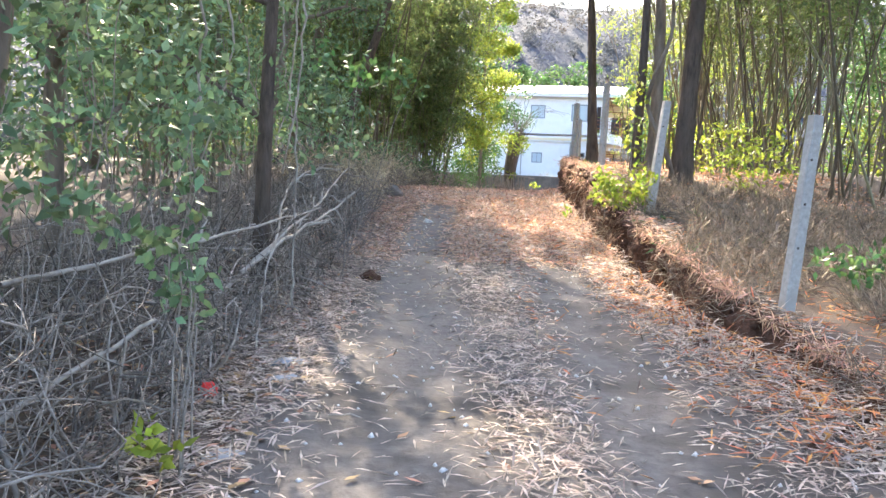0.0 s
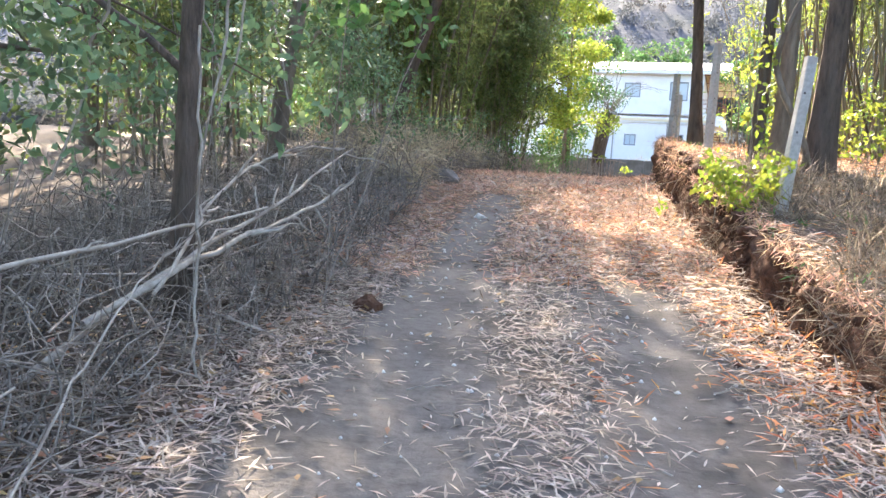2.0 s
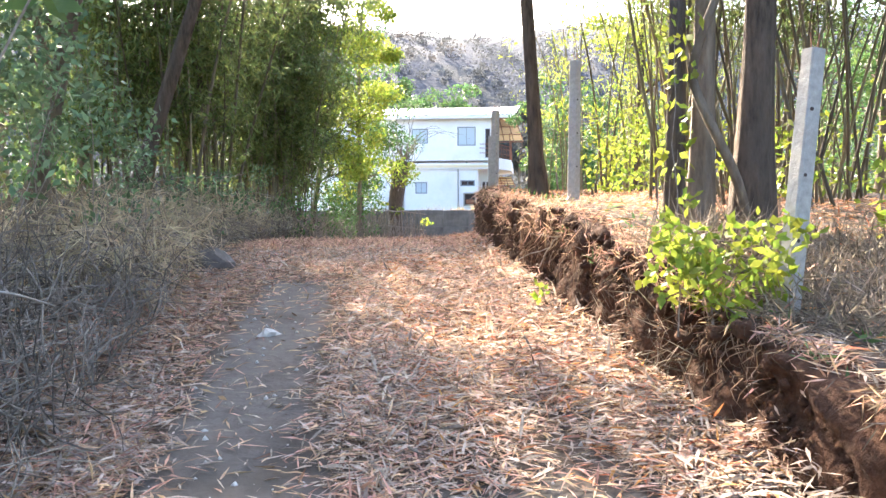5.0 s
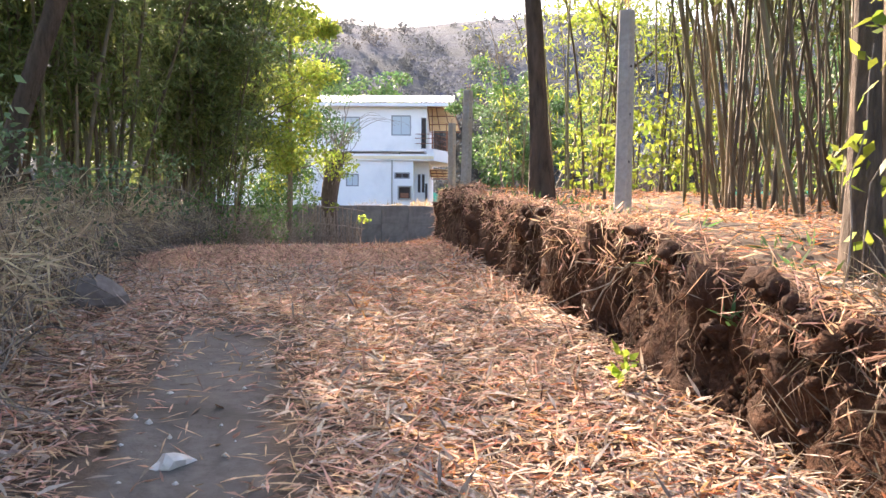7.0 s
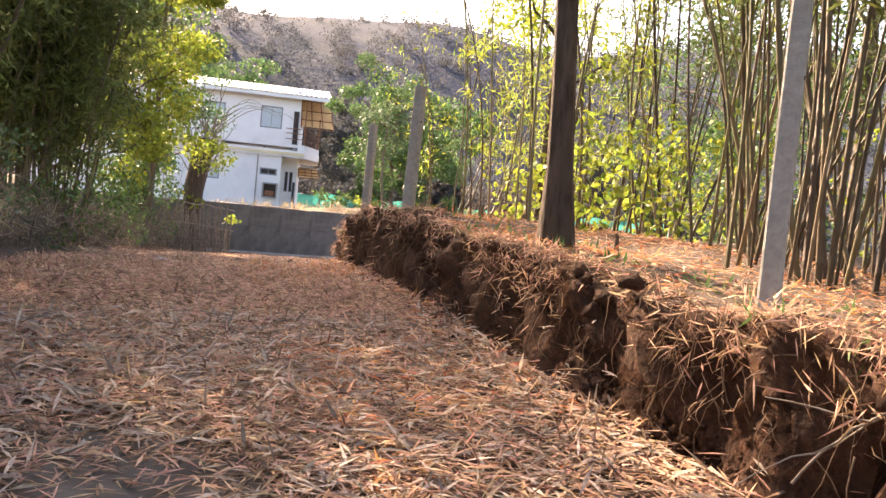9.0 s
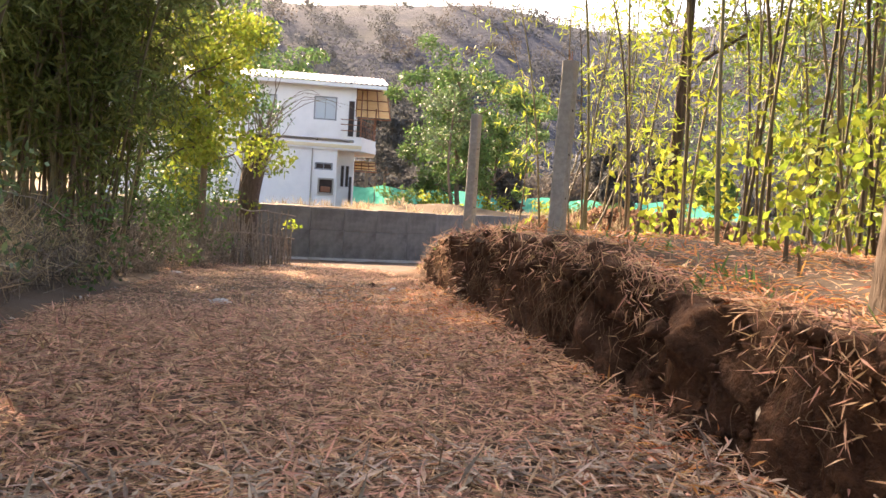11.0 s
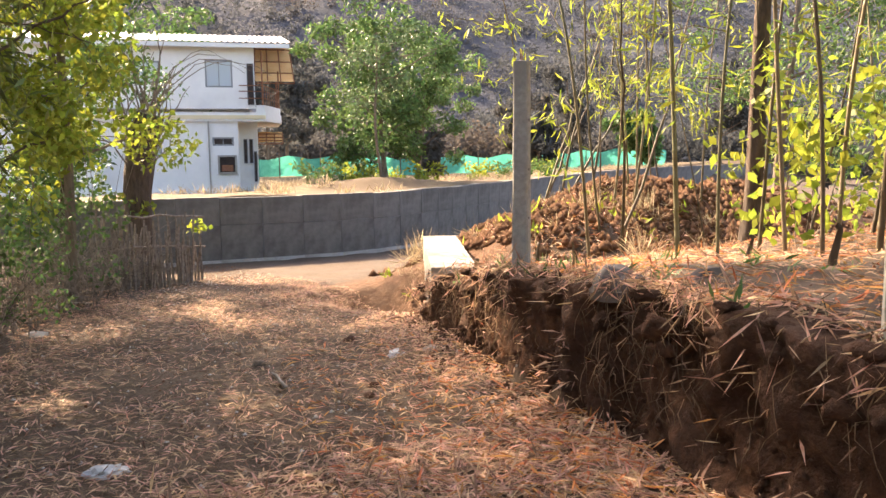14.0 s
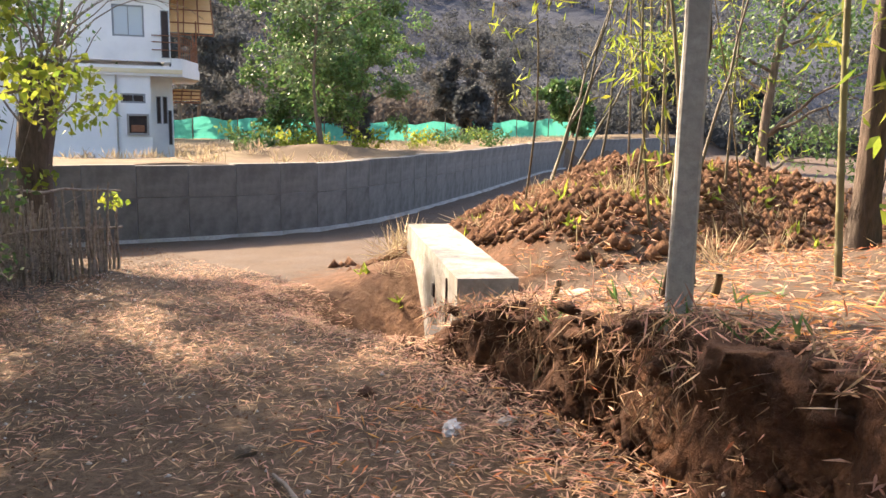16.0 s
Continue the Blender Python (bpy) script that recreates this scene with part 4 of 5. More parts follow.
def bamboo(name_label, spots, seed, mats=("culm", "culm2"), leafy=26, leafmat="bleaf", low=0.42, lean=5, group="", leaf=(0.17, 0.028), scale=(0.75, 1.1)):
    """A clump of jointed culms, each of its own, and its foliage."""
    rng = np.random.default_rng(seed)
    x0, y0 = np.mean([s[0] for s in spots]), np.mean([s[1] for s in spots])
    c = empty("bamboo_clump", (0, 0, 0), name_label, "bamboo", group)
    pts, sp = [], Soup()
    for x, y in spots:
        me, P = CULMS[rng.integers(0, len(CULMS))]
        s = rng.uniform(*scale)
        m = pose(x, y, gz(x, y) - 0.05, rng.normal(0, lean), rng.normal(0, lean), rng.uniform(0, 360)) @ Matrix.Scale(s, 4)
        ob = new("culm", me)
        ob.parent = c
        ob.matrix_basis = m
        if not me.materials:
            me.materials.append(None)
        ob.material_slots[0].link = "OBJECT"
        ob.material_slots[0].material = M[mats[rng.integers(0, len(mats))]]
        W = P @ np.array(m.to_3x3()).T + np.array(m.translation)
        for _ in range(leafy):
            q = rng.uniform(low, 1.0)
            a = W[int(q * (len(W) - 1))]
            d = rng.normal(0, 1, 3) * np.array([1, 1, 0.3])
            b = a + d / np.linalg.norm(d) * rng.uniform(0.3, 1.1) + np.array([0, 0, rng.uniform(-0.35, 0.25)])
            if rng.uniform() < 0.4:
                sp.add(*tube(np.stack([a, (a + b) / 2 + np.array([0, 0, 0.06]), b]), 0.005, 3))
            for u in (0.4, 0.7, 1.0):
                pts.append(a + (b - a) * u + rng.normal(0, 0.09, (7, 3)))
    if sp.n:
        tagged(place("branchwork", sp.mesh("branchwork"), M["culm2"], c), kind="stuff")
    if pts:
        tagged(place("foliage", raw_mesh("foliage", *leaves(np.concatenate(pts), leaf[0], leaf[1], rng, -0.7)), M[leafmat], c), kind="stuff")
    return c


def scatter(n, x0, x1, y0, y1, seed, gap=0.1):
    rng = np.random.default_rng(seed)
    out = []
    while len(out) < n:
        p = (rng.uniform(x0, x1), rng.uniform(y0, y1))
        if all((p[0] - q[0]) ** 2 + (p[1] - q[1]) ** 2 > gap * gap for q in out[-40:]):
            out.append(p)
    return out


def ring(n, cx_, cy_, r, seed):
    rng = np.random.default_rng(seed)
    return [(cx_ + r * math.sqrt(q) * math.cos(th), cy_ + r * math.sqrt(q) * math.sin(th)) for q, th in zip(rng.uniform(0, 1, n), rng.uniform(0, 6.28, n))]


bamboo("dense dark bamboo clump leaning over the track", ring(80, -0.55, 28.7, 1.1, 1), 301, leafy=32, low=0.28, lean=5, leaf=(0.2, 0.036), scale=(0.75, 1.1))
bamboo("dark bamboo clump behind dry brush", ring(56, -2.5, 22.5, 1.3, 2), 302, leafy=32, low=0.25, lean=5, leaf=(0.2, 0.036), scale=(0.9, 1.35))
bamboo("tall bamboo clump behind the thicket", ring(34, -4.6, 13.5, 1.4, 3), 303, leafy=30, low=0.3)
bamboo("dense grove of grey-brown bamboo culms", ring(56, 6.4, 16.6, 1.45, 4), 304, leafy=15, low=0.5, lean=9, group="bamboo grove behind the fence")
bamboo("dense grove of tan bamboo culms", ring(44, 8.1, 18.6, 1.7, 5), 305, leafy=14, low=0.5, lean=9, group="bamboo grove behind the fence")
bamboo("grove of tan bamboo culms", ring(40, 7.2, 12.4, 1.3, 6), 306, leafy=13, low=0.5, lean=9, group="bamboo grove behind the fence")
bamboo("grove of bamboo culms with yellow-green leaves", ring(30, 9.5, 22.5, 1.9, 7), 307, leafy=13, low=0.45, lean=9, group="bamboo grove behind the fence")
bamboo("thin scattered bamboo culms with light green leaves", [bend(*p) for p in scatter(22, 4.9, 7.8, 20.3, 25.5, 8, 0.35)], 308, mats=("culm2", "culm2", "culm"), leafy=8, low=0.22, lean=4.5, scale=(0.72, 1.0), leafmat="yleaf", group="bamboo grove behind the fence")
bamboo("thin scattered bamboo culms on a soil heap", [bend(*p) for p in scatter(15, 7.0, 10.2, 25.0, 29.0, 9, 0.4)], 309, mats=("culm2", "culm2", "culm"), leafy=9, low=0.22, lean=6, scale=(0.68, 0.98), leafmat="yleaf", group="bamboo grove behind the fence")
bamboo("bamboo clump on the bank by the track", ring(30, 6.6, 3.0, 1.4, 10), 310, leafy=26, low=0.35)


def leaning_culms():
    """Bare stems that slant out of the soil heap."""
    rng = np.random.default_rng(331)
    c = empty("bamboo_clump", (0, 0, 0), "bare dry bamboo stems slanting out of the soil heap", "bamboo", "bamboo grove behind the fence")
    for x, y, tilt, h in ((9.4, 31.0, 26, 4.2), (9.6, 31.3, 33, 3.8), (9.9, 31.1, 19, 4.6), (10.3, 31.5, 38, 4.4), (10.7, 31.2, 12, 5.0), (8.6, 28.2, 20, 4.4), (8.2, 27.7, -12, 4.0)):
        z = gz(x, y)
        b = (x + h * math.sin(radians(tilt)), y + rng.normal(0, 0.3), z + h * math.cos(radians(tilt)))
        line = bent((x, y, z - 0.1), b, (0.1 * h * rng.uniform(-0.4, 0.6), 0, 0), 12, 0.03, rng)
        place("culm", raw_mesh("culm", *tube(line, np.linspace(0.026, 0.007, 12), 6), True), M["culm2"], c)
        for k in range(5):
            a = line[rng.integers(4, 11)]
            place("side_twig", raw_mesh("side_twig", *tube(bent(a, a + np.array([rng.normal(0.1, 0.35), rng.normal(0, 0.25), rng.uniform(0.1, 0.6)]), (0, 0, 0.03), 5, 0.02, rng), np.linspace(0.008, 0.003, 5), 4)), M["culm2"], c)


leaning_culms()


# ---- dry leaves on the ground ----
def cover(x, y):
    """How thickly the dry leaves lie, 0 to 1: thin in the wheel tracks, thick between and beside them."""
    l, s = left_x(y) - x, x - bank_x(y)
    patch = 0.5 + 0.75 * fbm(x, y, 1.7, 11) + 0.4 * fbm(x, y, 5.3, 12)
    left = np.exp(-(((x - lane_left(y)) / (0.5 + 0.14 * step((y - 10) / 2))) ** 2) ** 2.2)
    right = np.exp(-(((x - lane_right(y)) / 0.36) ** 2) ** 1.5)
    early = 0.08 + 0.24 * np.clip(patch, 0, 1) + 0.36 * np.exp(-(((x - 0.4) / 0.32) ** 2)) + 0.8 * step((s + 0.9) / 0.5) + 0.75 * step((l + 0.55) / 0.6)
    early = early * (1 - 0.88 * np.maximum(left, right * step((13 - y) / 4)))
    mid = (0.8 + 0.4 * patch) * (1 - 0.97 * left * step((17.2 - y) / 2) - 0.55 * np.exp(-(((x - lane_right(y)) / 0.2) ** 2)))
    late = 0.16 + 0.3 * patch + 0.75 * step((s + 0.9) / 0.6) + 0.4 * step((l + 0.5) / 0.9)
    a, b = step((y - 9) / 3.5), step((y - 21.5) / 4)
    d = early * (1 - a) + mid * a * (1 - b) + late * b
    d = d * (1 - 0.92 * step((s + 0.01) / 0.04) * step((0.3 - s) / 0.06) * (bank_h(y) > 0.3))
    d = np.where(s > 0.3, (0.45 + 0.35 * patch) * (0.4 + 0.6 * step((y - 9) / 4)), d)
    d = d * step((37.5 - y) / 6)
    return np.clip(d, 0, 1)


def litter(name, n, x0, x1, y0, y1, size, material, label, seed, category, thick=cover, lift=0.012, flat=0.8, power=1.0):
    rng = np.random.default_rng(seed)
    x, y = rng.uniform(x0, x1, n), rng.uniform(y0, y1, n)
    x = x + bank_x(y)
    keep = rng.uniform(0, 1, n) < thick(x, y) ** power
    x, y = x[keep], y[keep]
    P = np.stack([x, y, ground_z(x, y) + lift + rng.uniform(0, 0.025, len(x))], 1)
    place(name, raw_mesh(name, *leaves(P, size[0], size[1], rng, 0.0, flat, 0.13)), M[material])
    return tagged(bpy.data.objects[name], label, category, kind="stuff")


litter("bamboo_litter", 122000, -4.4, 0.4, 9.5, 24, (0.16, 0.0135), "litter", "thick carpet of dry tan bamboo leaves on the track", 401, "dry leaves")
litter("track_litter", 96000, -4.6, 0.6, -0.5, 12.5, (0.14, 0.0135), "greyleaf", "scattered dry bamboo leaves between the wheel tracks", 402, "dry leaves")
litter("far_litter", 90000, -4.4, 0.6, 22.5, 37, (0.105, 0.0105), "litter", "scattered dry leaves on the sandy track", 403, "dry leaves")
# larger leaves whose pale tone stands for grey-white highlights on the litter
litter("pale_litter", 13000, -4.4, 0.2, 8.5, 19, (0.2, 0.021), "greyleaf", "large highlight-pale bamboo leaves lying over the litter", 406, "dry leaves", lift=0.03, power=1.4)
# orange leaves put the sunlit strip below the bank into colour, most before y 9
litter("rust_litter", 22000, -1.7, 1.3, 3, 27, (0.14, 0.016), "rust", "sun-tinted rust-orange dry leaves along the foot of the bank", 407, "dry leaves", lift=0.03, thick=lambda x, y: cover(x, y) * np.clip(0.35 + 0.9 * fbm(x, y, 1.1, 21) + 0.5 * step((9 - y) / 2), 0, 1))
litter("bank_rust_litter", 9500, 0.2, 5.0, 8, 29, (0.14, 0.015), "rust", "rust-orange dry leaves on top of the earth bank", 408, "dry leaves", lift=0.02)
litter("bank_litter", 20000, 0.15, 5.0, 8, 29, (0.15, 0.012), "litter", "dry bamboo leaves on top of the earth bank", 404, "dry leaves")
litter("broad_litter", 9000, -5.5, 0.2, 0, 20, (0.1, 0.045), "broad", "dry brown broad leaves at the track edge", 405, "dry leaves", thick=lambda x, y: np.clip(0.75 * step((left_x(y) - x + 0.5) / 0.6) + 0.04, 0, 1))


def chips(name, n, seed, spots, r, material, label, category):
    """Small clods and pebbles, too many to count."""
    rng = np.random.default_rng(seed)
    base = np.array([(0, 0, 1), (1, 0, 0), (0, 1, 0), (-1, 0, 0), (0, -1, 0), (0, 0, -0.6)], float)
    tri = np.array([(0, 1, 2), (0, 2, 3), (0, 3, 4), (0, 4, 1), (5, 2, 1), (5, 3, 2), (5, 4, 3), (5, 1, 4)])
    x, y = spots(rng, n)
    V = base[None] * (rng.uniform(0.4, 1.5, (n, 1, 1)) ** 2 * r) * rng.uniform(0.6, 1.3, (n, 6, 1))
    V = V + np.stack([x, y, ground_z(x, y)], 1)[:, None]
    F = (tri[None] + (np.arange(n) * 6)[:, None, None]).reshape(-1, 3)
    ob = place(name, raw_mesh(name, V.reshape(-1, 3), F), M[material])
    tagged(ob, label, category, kind="stuff")


def on_heap(rng, n):
    return bend(6.25 + np.abs(rng.normal(2.2, 2.5, n)), np.clip(rng.normal(28.6, 1.0, n), 26.4, 31.2))


def at_bank_foot(rng, n):
    y = rng.uniform(2, 28.6, n)
    return bank_x(y) + rng.normal(-0.02, 0.16, n), y


def on_track(rng, n):
    y = rng.uniform(0, 36, n)
    return left_x(y) + rng.uniform(0, 1, n) * (bank_x(y) - left_x(y)), y


chips("soil_clods", 9000, 411, on_heap, 0.06, "heapsoil", "brown soil clods on the heap", "soil")
chips("bank_clods", 3000, 412, at_bank_foot, 0.026, "bank", "dark crumbs of soil fallen from the bank", "soil")
def on_bank_face(rng, n):
    y = rng.uniform(6, 28.2, n)
    return bank_x(y) + rng.uniform(-0.02, 0.16, n), y


chips("bank_face_clods", 5000, 414, on_bank_face, 0.017, "bank", "dark crumbly clods in the cut earth bank", "soil")
def on_far_track(rng, n):
    y = rng.uniform(22, 40, n)
    return left_x(y) + rng.uniform(0, 1, n) * (bank_x(y) + 0.6 - left_x(y)), y


chips("track_crumbs", 9000, 415, on_far_track, 0.007, "heapsoil", "brown crumbs of soil on the sandy track", "soil")
chips("pebbles", 2500, 413, on_track, 0.011, "palerock", "small pale pebbles on the dusty track", "pebbles")


# ---- roots, straw and grass along the bank ----
def bank_point(y, up):
    """A place on the face of the bank, up from 0 at its foot to 1 at its edge."""
    x = bank_x(y) + 0.02 + 0.2 * up
    return x, road_z(y) + 0.1 + (bank_h(y) - 0.05) * up


def bank_roots():
    rng = np.random.default_rng(421)
    sp = Soup()
    knots = rng.uniform(6, 28.2, 90)
    for _ in range(950):
        y = float(np.clip(knots[rng.integers(0, 90)] + rng.normal(0, 0.09), 6, 28.2))
        up = rng.uniform(0.35, 1.05)
        x, z = bank_point(y, up)
        h = float(bank_h(y))
        a = np.array([x - 0.02 - 0.12 * up ** 2, y, z])
        L = rng.uniform(0.08, 0.34) * h * 1.2
        b = a + np.array([rng.uniform(-0.1, 0.02), rng.normal(0, 0.12), -L])
        sp.add(*tube(bent(a, b, (rng.uniform(-0.08, 0.0), rng.normal(0, 0.04), 0.02), 5, 0.012, rng), np.linspace(rng.uniform(0.002, 0.005), 0.0015, 5), 3))
    ob = place("bank_roots", sp.mesh("bank_roots"), M["root"])
    tagged(ob, "thin dry roots hanging from the cut earth bank", "roots", kind="stuff")


bank_roots()


def bank_sod():
    """Clods and root balls that jut from the broken edge of the bank."""
    rng = np.random.default_rng(427)
    bm = bmesh.new()
    bmesh.ops.create_icosphere(bm, subdivisions=2, radius=1)
    B = np.array([v.co[:] for v in bm.verts])
    T = np.array([[v.index for v in f.verts] for f in bm.faces])
    bm.free()
    sp = Soup()
    for _ in range(230):
        y = rng.uniform(7, 28.2)
        up = 1.02 - abs(rng.normal(0, 0.28))
        if up < 0.55 or fbm(np.array(y), np.array(up * 2), 3.1, 6) < rng.normal(-0.2, 0.35):
            continue
        x, z = bank_point(y, up)
        r = rng.uniform(0.02, 0.062) * (0.5 + 0.6 * float(bank_h(y)))
        k = 1 + 0.5 * fbm(B[:, 0] * 2 + rng.uniform(0, 9), B[:, 1] * 2 + B[:, 2], 2.2, rng.uniform(0, 6)) + rng.normal(0, 0.13, len(B))
        sp.add(B * k[:, None] * r * np.array([1.0, rng.uniform(0.9, 1.9), rng.uniform(0.6, 1.1)]) + np.array([x - 0.07 - 0.1 * up ** 2, y, z - 0.03]), T)
    tagged(place("bank_sod", sp.mesh("bank_sod"), M["bank"]), "dark earth clods jutting from the broken bank", "soil", kind="stuff")


bank_sod()


def leaf_fans():
    """Bunches of long dry bamboo leaves that hang over the bank's edge."""
    rng = np.random.default_rng(429)
    P = []
    for _ in range(30):
        y = rng.uniform(12.5, 28)
        x, z = bank_point(y, rng.uniform(0.6, 1.02))
        P.append(np.array([x - 0.12, y, z + 0.03]) + rng.normal(0, 1, (int(rng.integers(12, 34)), 3)) * np.array([0.05, 0.16, 0.04]))
    blades("hanging_bamboo_leaves", np.concatenate(P), (0.17, 0.011), "litter", "bunches of pale dry bamboo leaves hanging over the bank", 430, -0.45, "dry leaves")


def edge_litter():
    """Dry leaves and straw that spill over the bank's edge."""
    rng = np.random.default_rng(425)
    n = 9000
    y = rng.uniform(4, 28.3, n)
    keep = fbm(y, y * 0 + 2, 2.3, 4) + 0.6 * fbm(y, y * 0, 7.1, 1) > rng.normal(-0.05, 0.3, n)
    y = y[keep]
    up = 1.04 - np.abs(rng.normal(0, 0.07 + 0.3 * step((y - 9) / 6) * np.clip(0.5 + fbm(y, y * 0 + 4, 1.9, 7), 0, 1), len(y)))
    x, z = bank_point(y, np.clip(up, 0.25, 1))
    P = np.stack([x - 0.04 - 0.15 * np.clip(up, 0, 1) ** 2 + rng.uniform(0, 0.2, len(y)) * (up > 0.9), y, z + 0.02], 1)
    ob = place("edge_litter", raw_mesh("edge_litter", *leaves(P, 0.13, 0.0105, rng, -0.4, 0.0, 0.1)), M["litter"])
    tagged(ob, "dry leaves and straw spilling over the bank edge", "dry leaves", kind="stuff")


edge_litter()


def blades(name, P, size, material, label, seed, up=0.5, category="dry grass"):
    rng = np.random.default_rng(seed)
    ob = place(name, raw_mesh(name, *leaves(np.asarray(P), size[0], size[1], rng, up, 0.0, 0.05)), M[material])
    return tagged(ob, label, category, kind="stuff")


def edge_tufts(n, y0, y1, seed, s0=0.05, s1=0.5, per=16, r=0.05):
    rng = np.random.default_rng(seed)
    y = rng.uniform(y0, y1, n)
    x = bank_x(y) + rng.uniform(s0, s1, n)
    P = np.stack([x - 0.12, y, ground_z(x, y) + 0.01], 1)
    return (P[:, None] + rng.normal(0, r, (n, per, 3)) * np.array([1, 1, 0.3])).reshape(-1, 3)


leaf_fans()
blades("bank_straw", edge_tufts(80, 5, 26.5, 431, 0.2, 0.5, 12), (0.13, 0.007), "hay", "tufts of dry straw hanging over the bank edge", 432, -0.15)
blades("bank_green", edge_tufts(70, 8, 27, 433, 0.2, 1.6, 9), (0.14, 0.02), "gleaf", "small green weeds on the bank", 434, 0.6, "weeds")
rg = np.random.default_rng(435)
hx, hy = rg.uniform(2.45, 7.0, 8000), rg.uniform(0.5, 12.2, 8000)
hk = (hx - bank_x(hy) > 0.02) & (fbm(hx, hy, 1.2, 5) > -0.35)
hx, hy = hx[hk], hy[hk]
hay = np.stack([hx, hy, ground_z(hx, hy) + 0.02 + 0.1 * np.clip(fbm(hx, hy, 1.9, 8), 0, 1)], 1)
blades("cut_hay", (hay[:, None] + rg.normal(0, 0.06, (len(hay), 7, 3)) * np.array([1, 1, 0.45])).reshape(-1, 3), (0.32, 0.008), "hay", "grey-tan cut hay strewn over the bank", 436, 0.0)

# litter, straw and weeds on the soil heap
rg = np.random.default_rng(447)
qx, qy = on_heap(rg, 6000)
place("heap_litter", raw_mesh("heap_litter", *leaves(np.stack([qx, qy - 0.3, ground_z(qx, qy - 0.3) + 0.02], 1), 0.13, 0.012, rg, 0.0, 0.6, 0.2)), M["litter"])
tagged(bpy.data.objects["heap_litter"], "dry leaves and roots on the soil heap", "dry leaves", kind="stuff")
for nm, n, size, mname, lab, cat in (("heap_straw", 45, (0.3, 0.009), "straw", "tufts of dry straw on the soil heap", "dry grass"), ("heap_weeds", 40, (0.16, 0.04), "yleaf", "green weeds growing on the soil heap", "weeds")):
    qx, qy = on_heap(rg, n)
    qP = np.stack([qx - 0.9, qy - 0.8, ground_z(qx - 0.9, qy - 0.8) + 0.02], 1)
    blades(nm, (qP[:, None] + rg.normal(0, 0.06, (n, 12, 3)) * np.array([1, 1, 0.5])).reshape(-1, 3), size, mname, lab, 448, 0.9, cat)

gP = np.array([(7.15, 31.7, gz(7.35, 31.7)), (7.3, 31.5, gz(7.5, 31.5)), (7.5, 31.9, gz(7.6, 31.9)), (9.0, 29.3, gz(9.0, 29.3)), (10.4, 29.6, gz(10.4, 29.6)), (8.1, 27.2, gz(8.1, 27.2))])
blades("golden_grass", (gP[:, None] + rg.normal(0, 0.09, (6, 60, 3)) * np.array([1, 1, 0.3])).reshape(-1, 3), (0.42, 0.012), "straw", "golden dry grass tufts on the soil heap", 449, 1.1)

# dry grass and weeds on the far field
rg = np.random.default_rng(437)
fx, fy = rg.uniform(6, 50, 1700), rg.uniform(41, 72, 1700)
fk = (fy - wall_y(fx) > 0.8) & (fbm(fx, fy, 0.5, 3) > -0.3)
fx, fy = fx[fk], fy[fk]
fP = np.stack([fx, fy, ground_z(fx, fy)], 1)
blades("field_grass", (fP[:, None] + rg.normal(0, 0.16, (len(fP), 16, 3)) * np.array([1, 1, 0.1])).reshape(-1, 3), (0.32, 0.026), "straw", "dry yellow grass on the field behind the wall", 438, 1.2)


# ---- thicket of dry twigs beside the track ----
def thicket(name, n, y0, y1, depth, tall, seed, label, rad=(0.003, 0.009)):
    rng = np.random.default_rng(seed)
    sp = Soup()
    for _ in range(n):
        y = rng.uniform(y0, y1)
        x = float(left_x(y)) - 0.3 - depth * rng.uniform(0, 1) ** 1.3
        z = gz(x, y)
        h = tall * rng.uniform(0.25, 1.0) * (0.55 + 0.45 * min(1, (float(left_x(y)) - x) / 0.8))
        if rng.uniform() < 0.3:
            a = (x, y, z - 0.03)
            b = (x + rng.normal(0.05, 0.35) * h, y + rng.normal(0, 0.35) * h, z + h)
        else:
            a = (x, y, z + h * rng.uniform(0.1, 0.7))
            b = (x + rng.uniform(-0.5, 0.5), y + rng.normal(0, 0.6), z + h * rng.uniform(0, 0.8))
        r = rng.uniform(*rad)
        sp.add(*tube(bent(a, b, (rng.normal(0, 0.1), rng.normal(0, 0.1), rng.uniform(-0.1, 0.15)), 5, 0.02, rng), np.linspace(r, r * 0.4, 5), 3))
    ob = place(name, sp.mesh(name), M["twig"])
    tagged(ob, label, "brushwood", kind="stuff")


thicket("dry_brush", 4600, -0.5, 14, 2.4, 1.05, 441, "tangled thicket of dry grey-brown twigs beside the track")
thicket("brush_heap", 2400, 14, 24.5, 2.2, 1.0, 442, "heap of dry grey twigs and straw in front of the bamboo")
thicket("bend_brush", 3600, 24.5, 38, 2.2, 1.25, 443, "dry brush along the bend of the track")

rg = np.random.default_rng(445)
sy = rg.uniform(13.5, 28, 1200)
sx = left_x(sy) - 0.3 - rg.uniform(0, 1.8, 1200)
sP = np.stack([sx, sy, ground_z(sx, sy) + rg.uniform(0.05, 0.65, 1200)], 1)
blades("brush_straw", (sP[:, None] + rg.normal(0, 0.12, (1200, 9, 3))).reshape(-1, 3), (0.36, 0.014), "straw", "pale dry straw caught in the brush heap", 446, -0.5)


